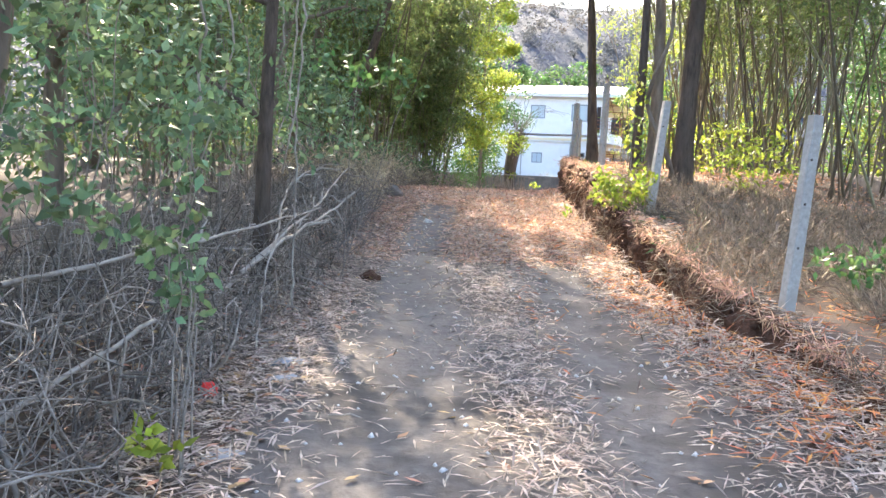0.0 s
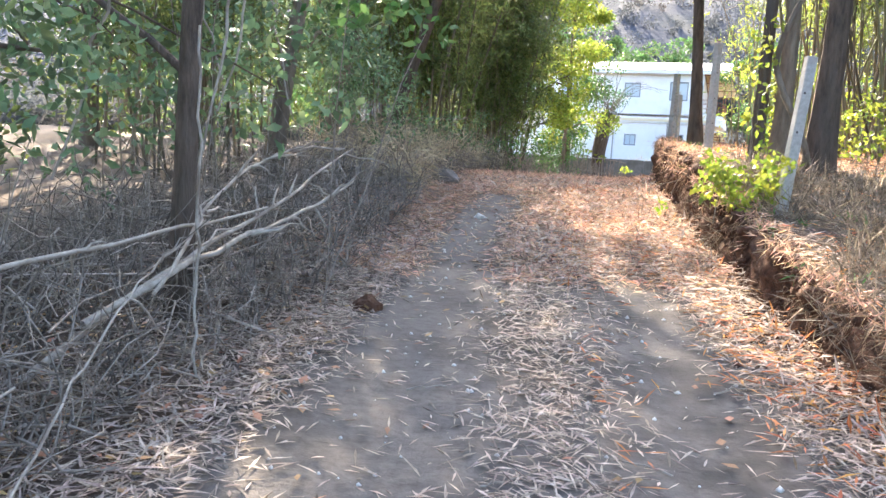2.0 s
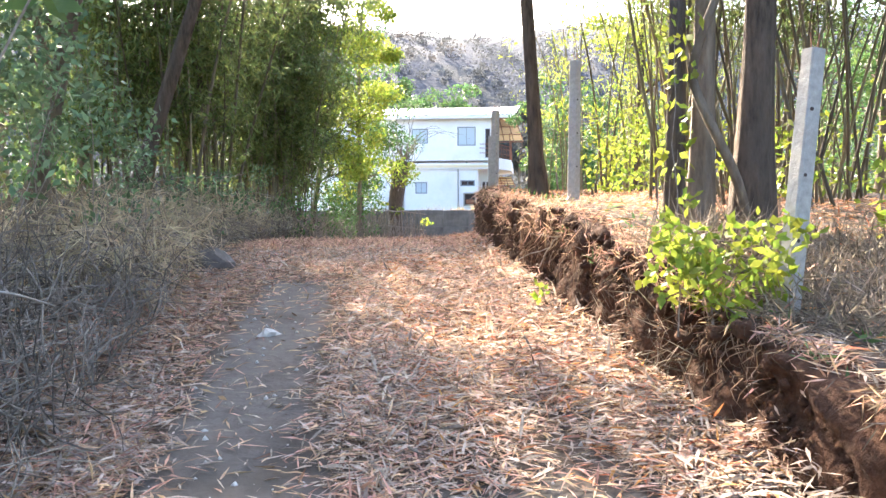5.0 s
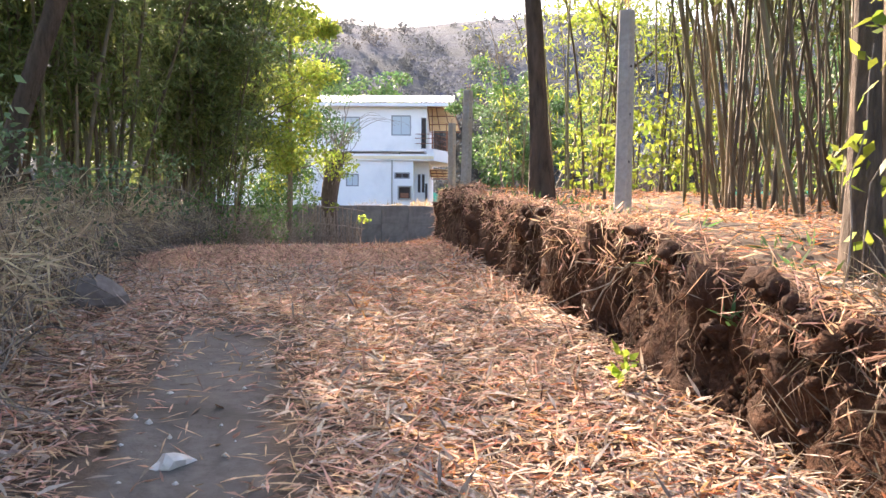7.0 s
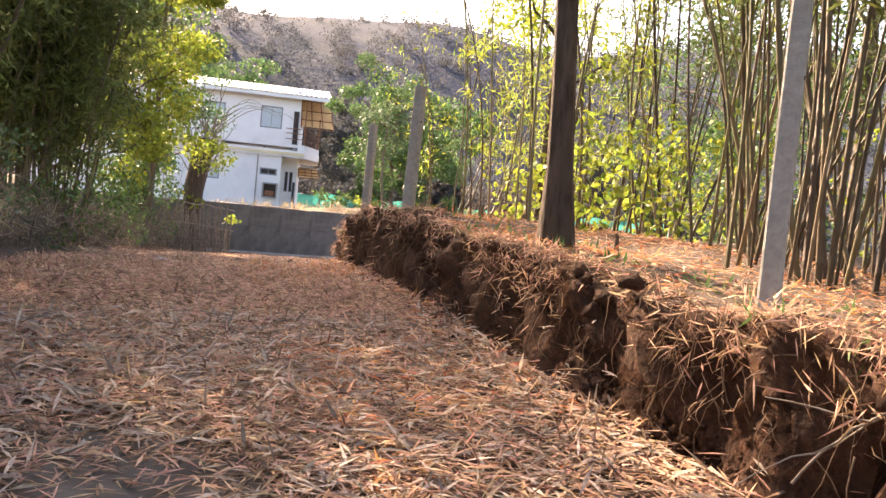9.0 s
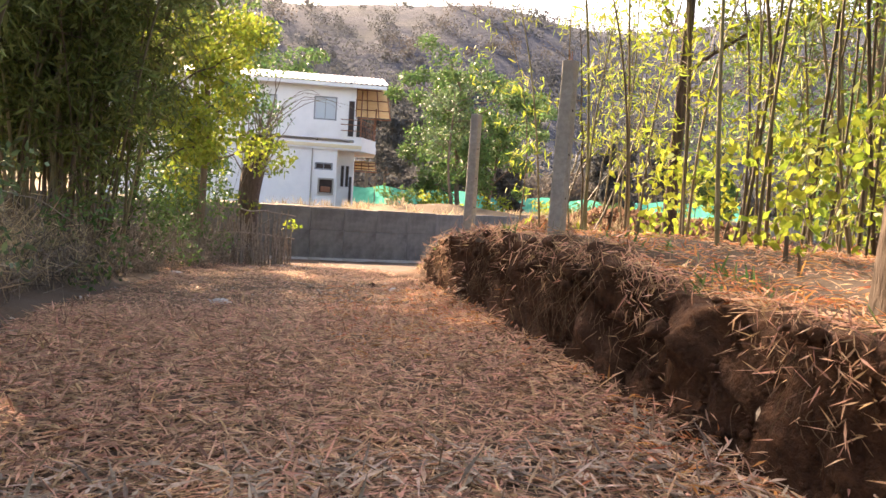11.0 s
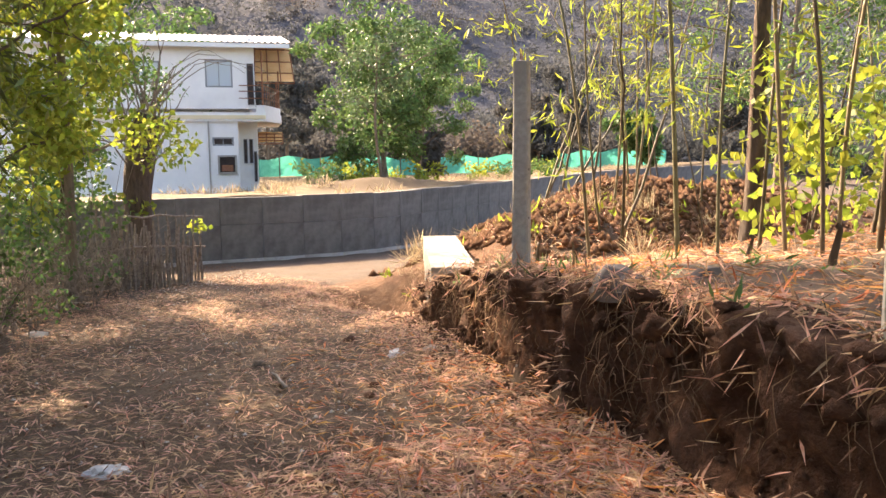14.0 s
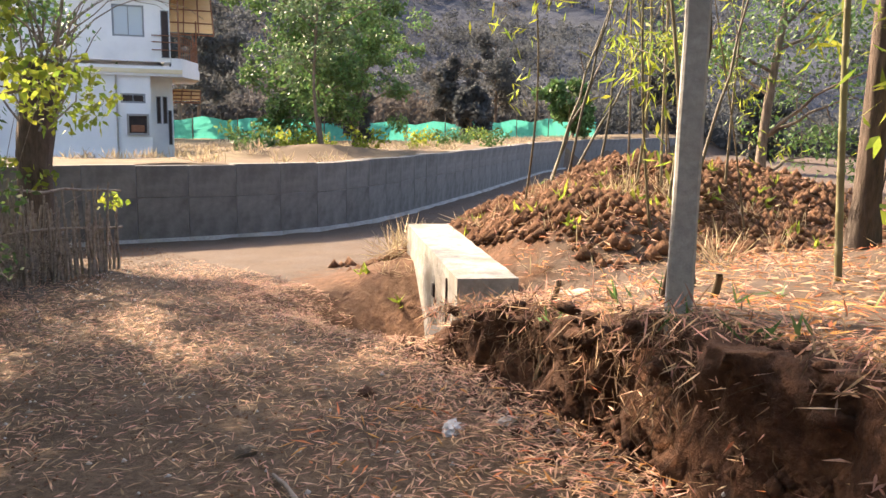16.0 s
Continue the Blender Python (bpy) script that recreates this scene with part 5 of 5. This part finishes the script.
def shrub_cloud(name, centres, radii, per, size, material, label, seed, up=-0.2):
    rng = np.random.default_rng(seed)
    s = empty(name, (0, 0, 0), label, "shrub", "shrubs beside the track")
    base = np.mean(np.array(centres), 0)
    zb = gz(base[0], base[1])
    for c in centres[::3]:
        place("stem", raw_mesh("stem", *tube(bent((base[0] + rng.normal(0, 0.1), base[1] + rng.normal(0, 0.1), zb - 0.05), c, (0, 0, 0.1), 6, 0.03, rng), np.linspace(0.007, 0.003, 6), 4)), M["twig"], s)
    tagged(place("leafage", raw_mesh("leafage", *leaves(clumps(centres, radii, per, rng), size[0], size[1], rng, up)), M[material], s), kind="stuff")


def cloud(seed, n, x0, x1, y0, y1, z0, z1):
    rng = np.random.default_rng(seed)
    return [(rng.uniform(x0, x1), rng.uniform(y0, y1), rng.uniform(z0, z1)) for _ in range(n)]


# leafy shrubs and low boughs on the thicket side
for k, (y, x, z0, z1, n) in enumerate(((2.6, -2.6, 0.2, 1.7, 12), (4.2, -2.6, 0.6, 2.2, 14), (5.6, -2.7, 0.8, 2.5, 14), (8.8, -2.5, 0.9, 2.6, 13), (12.5, -2.4, 0.8, 2.6, 13), (14.6, -2.4, 0.9, 2.6, 13), (17.0, -2.8, 0.9, 2.6, 12))):
    shrub_cloud("leafy_shrub", cloud(500 + k, n, x - 0.9, x + 0.75, y - 0.9, y + 0.9, z0, z1), [0.42] * n, 52, (0.095, 0.045), "dleaf", "leafy blue-green shrub growing through dry twigs", 520 + k)
shrub_cloud("leafy_bough", [(-1.95, 2.55, 0.42), (-1.86, 2.75, 0.36), (-1.78, 2.95, 0.27), (-1.72, 3.1, 0.16), (-2.05, 2.4, 0.45), (-1.7, 3.2, -0.05)], [0.14] * 6, 26, (0.085, 0.055), "dleaf", "bough of pale green leaves hanging over a fallen branch", 540)
shrub_cloud("leafy_bough", [(-1.15, 8.0, 1.9), (-0.95, 8.1, 1.75), (-0.75, 8.2, 1.85), (-0.6, 8.3, 1.62), (-1.3, 8.0, 1.75), (-1.5, 7.9, 1.95)], [0.22] * 6, 30, (0.12, 0.06), "gleaf", "leafy bough reaching over the track edge", 541)
shrub_cloud("leafy_bough", [(-1.5 + 0.07 * math.sin(q * 2.1), 2.7 + 0.05 * math.cos(q * 1.7), 0.95 - 0.085 * q) for q in range(13)], [0.1] * 13, 12, (0.075, 0.045), "dleaf", "hanging bough of blue-green leaves at the track edge", 546, -0.5)
shrub_cloud("weed", [(-1.62, 2.4, -0.62), (-1.52, 2.5, -0.7), (-1.7, 2.6, -0.66)], [0.1] * 3, 12, (0.09, 0.05), "yleaf", "small green and yellow weed at the track edge", 542, 0.5)
shrub_cloud("leafy_bush", [(2.55 + 0.34 * math.sin(q * 1.9), 10.6 + 0.25 * math.cos(q * 2.3), 0.38 + 0.1 * (q % 5)) for q in range(16)], [0.17] * 16, 42, (0.085, 0.05), "yleaf", "bright yellow-green bush on the bank beside a post", 543, 0.3)
shrub_cloud("weed", [(3.5, 6.3, 0.0), (3.7, 6.1, -0.05), (3.9, 6.4, 0.0), (4.2, 6.6, 0.05)], [0.2] * 4, 40, (0.1, 0.05), "gleaf", "low green weeds beside a leaning post", 544, 0.4)
shrub_cloud("seedling", [(2.3, 13.4, 0.18), (2.32, 13.42, 0.1), (2.28, 13.4, 0.06)], [0.05] * 3, 5, (0.1, 0.05), "yleaf", "green seedling among dry leaves", 545, 0.5)
for k, (x, y, s) in enumerate(((5.9, 21.2, 0.6), (6.8, 24.0, 0.6), (7.6, 21.8, 0.8), (9.2, 24.6, 0.9), (5.3, 14.2, 0.5), (8.6, 15.0, 0.8), (10.4, 20.6, 1.0), (11.4, 25.0, 1.0), (5.0, 11.6, 0.5))):
    x, y, s = (*bend(x, y), s * 1.4) if y > 20 else (x, y, s)
    z = gz(x, y)
    shrub_cloud("sunlit_shrub", [(x + s * 0.8 * math.sin(q * 2.4), y + s * 0.6 * math.cos(q * 1.7), z + 0.3 + s * 0.35 * (q % 5)) for q in range(14)], [0.32 * s + 0.12] * 14, 26, (0.15, 0.085) if y > 20 else (0.11, 0.048), "yleaf", "sunlit yellow-green shrub among the bamboo", 550 + k)
for k, (x, y) in enumerate(((11.0, 45.4), (12.8, 46.0), (13.6, 50), (21, 50.5), (23.5, 52), (16.4, 47.4), (25, 50.5), (18.5, 55), (28, 56), (32, 60))):
    z = gz(x, y)
    shrub_cloud("field_bush", [(x + 0.5 * math.sin(q * 2.4), y + 0.4 * math.cos(q * 1.7), z + 0.2 + 0.16 * (q % 4)) for q in range(9)], [0.3] * 9, 30, (0.2, 0.09), "yleaf" if k % 2 else "gleaf", "low green bush on the dry field", 570 + k)
# undergrowth behind the thicket
for k in range(16):
    x, y = -4.6 - 1.6 * (k % 3), -0.5 + 1.55 * k
    shrub_cloud("undergrowth_bush", cloud(620 + k, 12, x - 1.1, x + 1.1, y - 1.0, y + 1.0, gz(x, y) + 0.3, gz(x, y) + 2.9), [0.6] * 12, 60, (0.15, 0.06), "bleaf" if k % 3 else "dleaf", "dense leafy bush behind the dry thicket", 640 + k)
shrub_cloud("leafy_bough", cloud(615, 18, 1.43, 3.23, 32.37, 33.75, 1.5, 4.3), [0.42] * 18, 40, (0.15, 0.09), "yleaf", "sunlit bright green boughs beside the bamboo", 616)
shrub_cloud("leafy_shrub", cloud(617, 14, 1.3, 2.84, 31.74, 33.5, 0.2, 1.7), [0.38] * 14, 40, (0.1, 0.055), "gleaf", "leafy green shrub beside the bend of the track", 618)
# creeper leaves on the vine-clad trunk and in the bamboo brush
shrub_cloud("climber", [(3.2 + 0.08 * math.sin(q * 2.0), 12.5 - 0.1 * (q % 2), 0.95 + 0.16 * q) for q in range(11)], [0.16] * 11, 9, (0.11, 0.06), "yleaf", "bright green climber leaves on a dark trunk", 585)
for k, (x, y, z0) in enumerate(((-1.6, 19.6, 0.5), (-2.2, 18.2, 0.6), (-1.1, 22.0, 0.7), (-0.23, 26.17, 0.061), (1.28, 30.72, 0.188), (0.63, 29.33, 0.696))):
    shrub_cloud("leafy_shrub", cloud(590 + k, 9, x - 0.6, x + 0.5, y - 0.6, y + 0.6, z0, z0 + 1.1), [0.3] * 9, 60, (0.09, 0.04), "dleaf" if k < 3 else "gleaf", "leafy shrub growing in dry brush", 600 + k)


# ---- fallen branches ----
def fallen_branch(points, r0, r1, label, twigs=5, seed=0):
    rng = np.random.default_rng(700 + seed)
    P = np.array(points, float)
    t = np.linspace(0, 1, len(P))
    tt = np.linspace(0, 1, 18)
    line = np.stack([np.interp(tt, t, P[:, c]) for c in range(3)], 1)
    ker = np.ones(5) / 5
    sm = np.stack([np.convolve(np.pad(line[:, c], 2, mode="edge"), ker, "valid") for c in range(3)], 1)
    sm[0], sm[-1] = line[0], line[-1]
    b = empty("fallen_branch", (0, 0, 0), label, "branch", "fallen branches in the brush")
    place("bough", raw_mesh("bough", *tube(sm + rng.normal(0, 0.008, sm.shape), np.linspace(r0 * 0.56, r1 * 0.6, 18), 7), True), M["branch"], b)
    for k in range(twigs):
        a = sm[rng.integers(4, 17)]
        e = a + np.array([rng.normal(0, 0.2), rng.uniform(0.05, 0.4), rng.uniform(-0.25, 0.25)])
        place("twig", raw_mesh("twig", *tube(bent(a, e, (0, 0, 0.02), 5, 0.015, rng), np.linspace(r1 * 0.9, 0.003, 5), 4)), M["branch"], b)


fallen_branch([(-2.65, 3.2, -0.06), (-2.41, 3.8, -0.01), (-1.95, 5.0, 0.1), (-1.6, 6.1, 0.22), (-1.4, 6.9, 0.27)], 0.03, 0.014, "long pale bare branch lying across dry brush", 6, 1)
fallen_branch([(-2.3, 2.1, -0.58), (-2.18, 2.3, -0.5), (-2.0, 2.8, -0.36), (-1.86, 3.3, -0.23)], 0.03, 0.02, "thick pale broken branch in the brush", 2, 2)
fallen_branch([(-2.2, 2.28, -0.5), (-2.1, 2.22, -0.68), (-2.02, 2.18, -0.92)], 0.026, 0.02, "short grey broken branch propped on the ground", 0, 3)
fallen_branch([(-1.72, 6.0, -0.15), (-1.72, 6.5, 0.12), (-1.83, 7.2, 0.36), (-1.87, 8.3, 0.58), (-1.7, 9.0, 0.7), (-1.49, 9.7, 0.68)], 0.022, 0.016, "arched pale bare branch above dry brush", 8, 4)
fallen_branch([(-2.1, 5.4, -0.5), (-1.75, 6.2, -0.05), (-1.55, 7.4, 0.22), (-1.45, 8.6, 0.48), (-1.4, 9.6, 0.7)], 0.035, 0.014, "long pale branch slanting up through brush", 6, 5)
fallen_branch([(-1.9, 5.6, -0.25), (-1.62, 6.4, 0.03), (-1.5, 7.4, 0.11), (-1.35, 8.2, 0.24), (-1.23, 8.8, 0.4)], 0.038, 0.016, "pale forked branch lying in the brush", 7, 6)
fallen_branch([(-1.5, 4.4, -0.62), (-1.6, 5.0, -0.3), (-1.66, 5.7, -0.02), (-1.55, 6.3, 0.24)], 0.012, 0.009, "thin slanting stick beside the track", 3, 7)
fallen_branch([(-1.53, 6.1, -0.6), (-1.53, 6.1, 0.25), (-1.55, 6.12, 1.3)], 0.018, 0.012, "thin upright grey stick in the brush", 2, 8)
fallen_branch([(-2.6, 20.0, 1.35), (-1.9, 20.0, 1.52), (-1.3, 20.0, 1.48), (-0.87, 20.0, 1.55)], 0.02, 0.01, "bare branch on top of the brush heap", 5, 9)
fallen_branch([(-2.22, 24.41, 0.51), (-1.32, 24.79, 1.46), (-0.43, 25.16, 1.27), (0.21, 25.40, 0.51)], 0.016, 0.01, "bowed bare branch at the foot of the bamboo", 4, 10)
fallen_branch([(2.62, 14.5, 0.3), (2.72, 14.3, 0.62), (2.95, 13.9, 0.93), (3.3, 13.5, 0.97)], 0.012, 0.007, "bare root crossing the earth bank", 5, 11)


# ---- pale lianas hanging in the thicket ----
for k, (x, y, z0, z1, sw) in enumerate(((-2.0, 7.5, 0.9, 3.2, 0.2), (-2.3, 8.4, 1.2, 3.4, -0.25), (-1.75, 6.6, 0.6, 3.0, 0.12), (-2.6, 6.4, 0.4, 3.0, 0.3), (-2.1, 9.8, 1.0, 3.2, -0.2), (-2.4, 5.2, 0.3, 2.6, 0.2))):
    rng = np.random.default_rng(760 + k)
    li = place("liana", raw_mesh("liana", *tube(bent((x + sw, y, z1), (x, y + 0.1, z0), (sw * 0.6, 0.1, 0), 14, 0.025, rng), np.linspace(0.014, 0.008, 14), 5)), M["branch"])
    tagged(li, "pale thin liana hanging from the trees", "liana", "lianas in the thicket")


# ---- vine on the trunk ----
def vine():
    t = np.linspace(0, 1, 40)
    P = np.stack([3.55 + 0.19 * np.cos(t * 7.5 + 0.4) + 0.18 * (1 - t) ** 3, 12.65 - 0.17 * np.abs(np.sin(t * 7.5 + 0.4)) - 0.04, 0.85 + 3.4 * t], 1)
    v = place("vine", raw_mesh("vine", *tube(P, 0.045 - 0.015 * t, 8), True), M["bark2"])
    tagged(v, "thick grey woody vine winding up a trunk", "vine")


vine()


# ---- small things ----
def thing(ob, label, category, x, y, z=None, turn=0, group="", tilt=0):
    ob.matrix_basis = pose(x, y, gz(x, y) if z is None else z, tilt, 0, turn)
    return tagged(ob, label, category, group)


thing(lump("stone", (0.085, 0.06, 0.06), M["palerock"], 3, rough=0.7), "pale angular stone on the bare wheel track", "stone", -0.25, 13.1, turn=30)
thing(lump("boulder", (0.3, 0.25, 0.21), M["rock"], 5, rough=0.22, level=3), "rounded dark grey boulder among dry leaves", "stone", -1.08, 16.6, gz(-1.08, 16.6) + 0.06)
thing(lump("stone", (0.12, 0.09, 0.08), M["rock"], 6, rough=0.3), "small grey stone beside the boulder", "stone", -1.45, 16.3)
thing(lump("stone", (0.06, 0.05, 0.04), M["palerock"], 7, rough=0.5), "small pale stone in dry leaves", "stone", 0.35, 12.3)
thing(lump("stone", (0.19, 0.17, 0.14), M["rock"], 8, rough=0.35), "angular brown-grey rock set in the bank", "stone", 4.16, 23.45, 1.2, 40)
thing(lump("stone", (0.14, 0.12, 0.1), M["rock"], 9, rough=0.28), "grey rock on the bank edge", "stone", 4.75, 23.29, gz(4.75, 23.29) - 0.03, 10)
thing(lump("stone", (0.3, 0.2, 0.05), M["concrete"], 10, rough=0.6), "flat broken concrete slab by the post", "rubble", 6.58, 27.74, None, 20)
thing(lump("stone", (0.05, 0.045, 0.035), M["bank"], 11, rough=0.5), "brown clod on the track", "clod", 3.28, 25.19)
thing(lump("stone", (0.06, 0.05, 0.04), M["bank"], 12, rough=0.5), "brown clod on the track", "clod", 3.46, 25.49)
thing(lump("stone", (0.07, 0.05, 0.04), M["palerock"], 13, rough=0.5), "pale broken stone below the bank", "stone", 4.34, 26.12)
thing(lump("stone", (0.075, 0.06, 0.055), M["bank"], 14, rough=0.5), "brown clod at the edge of the pit", "clod", 4.09, 27.35)
thing(lump("stone", (0.14, 0.1, 0.07), M["palerock"], 15, rough=0.4), "pale stone in dry brush by the track", "stone", 1.36, 30.60)
thing(lump("soil_clump", (0.13, 0.11, 0.1), M["bank"], 16, rough=0.6), "dark clump of soil and roots at the track edge", "clod", -0.97, 8.3)
thing(lump("stump", (0.07, 0.065, 0.06), M["bark2"], 17, rough=0.3), "small cut wooden stump in the track", "stump", 2.95, 26.83)
for k, (x, y) in enumerate(((1.34, 24.56), (4.10, 26.35))):
    bm = bmesh.new()
    bmesh.ops.create_icosphere(bm, subdivisions=3, radius=1)
    for v in bm.verts:
        kk = 1 + 0.55 * noise.noise(v.co * 2.6 + Vector((k * 7, 0, 0)))
        v.co = Vector((v.co.x * 0.11 * kk, v.co.y * 0.07 * kk, max(v.co.z, -0.3) * 0.05 * kk))
    thing(part("plastic_scrap", bm, M["plastic"], None), "crumpled pale plastic scrap on the ground", "litter", x, y, turn=40 * k)
for x, y, mname, s, lab in ((-1.70, 3.89, "red", (0.06, 0.04, 0.07), "crumpled red wrapper among dry leaves"), (-1.38, 2.96, "greyplastic", (0.1, 0.07, 0.03), "grey crumpled plastic bag scrap at the track edge"), (-1.33, 4.75, "greyplastic", (0.15, 0.09, 0.035), "grey torn plastic sheet at the track edge"), (-1.3, 4.3, "greyplastic", (0.11, 0.05, 0.03), "grey torn plastic strip at the track edge")):
    bm = bmesh.new()
    bmesh.ops.create_icosphere(bm, subdivisions=3, radius=1)
    for v in bm.verts:
        kk = 1 + 0.6 * noise.noise(v.co * 2.4 + Vector((x * 9, y, 0)))
        v.co = Vector((v.co.x * s[0] * kk, v.co.y * s[1] * kk, max(v.co.z, -0.3) * s[2] * kk))
    thing(part("plastic_wrapper", bm, M[mname], None), lab, "litter", x, y, turn=30)


def husk(x, y, turn, L, label, material="husk"):
    """A curled dry sheath: a curved trough, thin at both ends."""
    bm = bmesh.new()
    rows_ = []
    for q in range(9):
        t = q / 8
        w = 0.16 * L * math.sin(math.pi * (0.08 + 0.84 * t))
        rows_.append([bm.verts.new((L * (t - 0.5), 0.25 * L * (t - 0.5) ** 2 + w * math.sin(a), 0.012 + w * (1 - math.cos(a)) + 0.06 * L * (2 * t - 1) ** 2)) for a in (-1.2, -0.6, 0, 0.6, 1.2)])
    for a, b in zip(rows_, rows_[1:]):
        for q in range(4):
            bm.faces.new((a[q], b[q], b[q + 1], a[q + 1]))
    bmesh.ops.solidify(bm, geom=bm.faces[:], thickness=0.004)
    return thing(part("bamboo_sheath", bm, M[material], None), label, "dry sheath", x, y, turn=turn)


husk(1.44, 13.33, -15, 0.27, "pale curled bamboo sheath on dry leaves")
husk(0.9, 10.6, 30, 0.2, "pale curled bamboo sheath on the track")
husk(0.25, 13.9, 70, 0.16, "pale curled bamboo sheath on dry leaves")
husk(-0.6, 22.3, 20, 0.24, "pale curled bamboo sheath on dry leaves")
husk(3.16, 17.95, 60, 0.2, "orange-red dry leaf on the bank edge", "orange").location.z = 1.08
husk(2.1, 15.4, 20, 0.13, "orange-red dry leaf on the track", "orange")


def ground_stick(x, y, turn, L, r, label):
    rng = np.random.default_rng(int(1000 * abs(x * y)))
    a = (math.cos(radians(turn)) * L, math.sin(radians(turn)) * L)
    p0, p1 = (x, y, gz(x, y) + r + 0.008), (x + a[0], y + a[1], gz(x + a[0], y + a[1]) + r + 0.012)
    st = place("stick", raw_mesh("stick", *tube(bent(p0, p1, (0, 0, 0.01), 7, 0.008, rng), np.linspace(r, r * 0.6, 7), 6)), M["branch"])
    tagged(st, label, "stick", "sticks on the track")


ground_stick(2.85, 25.82, 82, 0.62, 0.016, "pale debarked stick on the sandy track")
for k, (x, y, tn, L) in enumerate(((1.1, 7.6, -5, 0.3), (0.1, 5.3, 30, 0.22), (1.0, 5.6, 160, 0.3), (-0.4, 6.6, 15, 0.25), (0.5, 3.9, -30, 0.22), (-0.9, 3.6, 0, 0.2), (1.5, 6.9, 10, 0.25), (-0.7, 9.4, -20, 0.35), (1.7, 8.3, 120, 0.25), (-0.2, 11.2, 60, 0.25), (0.2, 4.4, 5, 0.3), (2.34, 23.09, -30, 0.3), (3.37, 24.10, 20, 0.45), (0.80, 21.71, 5, 0.35))):
    ground_stick(x, y, tn, L, 0.006, "thin dry stick on the track")


def stub(x, y, h, k):
    me, P = culm_mesh(h, 0.035, 0.02, 800 + k)
    b = place("bamboo_stub", me, M["culm2"], m=pose(x, y, gz(x, y) - 0.02, random.uniform(-6, 6), random.uniform(-6, 6), 0))
    tagged(b, "cut bamboo stub on the bank", "bamboo stub", "cut bamboo stubs")


for k, (x, y) in enumerate(((4.5, 20.0), (4.9, 22.2), (4.75, 22.4), (4.55, 23.9), (4.7, 24.7), (4.95, 24.6), (5.2, 24.9), (5.35, 23.4), (5.7, 22.6), (4.4, 18.6), (4.75, 18.4), (5.0, 20.6), (4.2, 25.1), (4.35, 25.25), (4.5, 25.3))):
    stub(*(bend(x, y) if y > 19.5 else (x, y)), 0.2 + 0.08 * (k % 3), k)


# ---- woods on the hills ----
def far_woods():
    rng = np.random.default_rng(901)
    n = 4200
    az = np.radians(rng.uniform(-45, 75, n))
    r = 92 + 240 * rng.uniform(0, 1, n) ** 1.7
    x, y = r * np.sin(az), 20 + r * np.cos(az)
    z = ground_z(x, y)
    rad = rng.uniform(1.2, 3.4, n)
    per = 60
    d = rng.normal(0, 1, (n, per, 3))
    d /= np.linalg.norm(d, axis=2)[:, :, None]
    P = np.stack([x, y, z + rad * 0.75], 1)[:, None] + d * (rad[:, None, None] * rng.uniform(0.5, 1, (n, per, 1))) * np.array([1, 1, 0.8])
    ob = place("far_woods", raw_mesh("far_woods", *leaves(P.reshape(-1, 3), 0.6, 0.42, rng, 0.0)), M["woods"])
    tagged(ob, "dry woodland covering the far hills, tinted haze grey", "woods", kind="stuff")


far_woods()
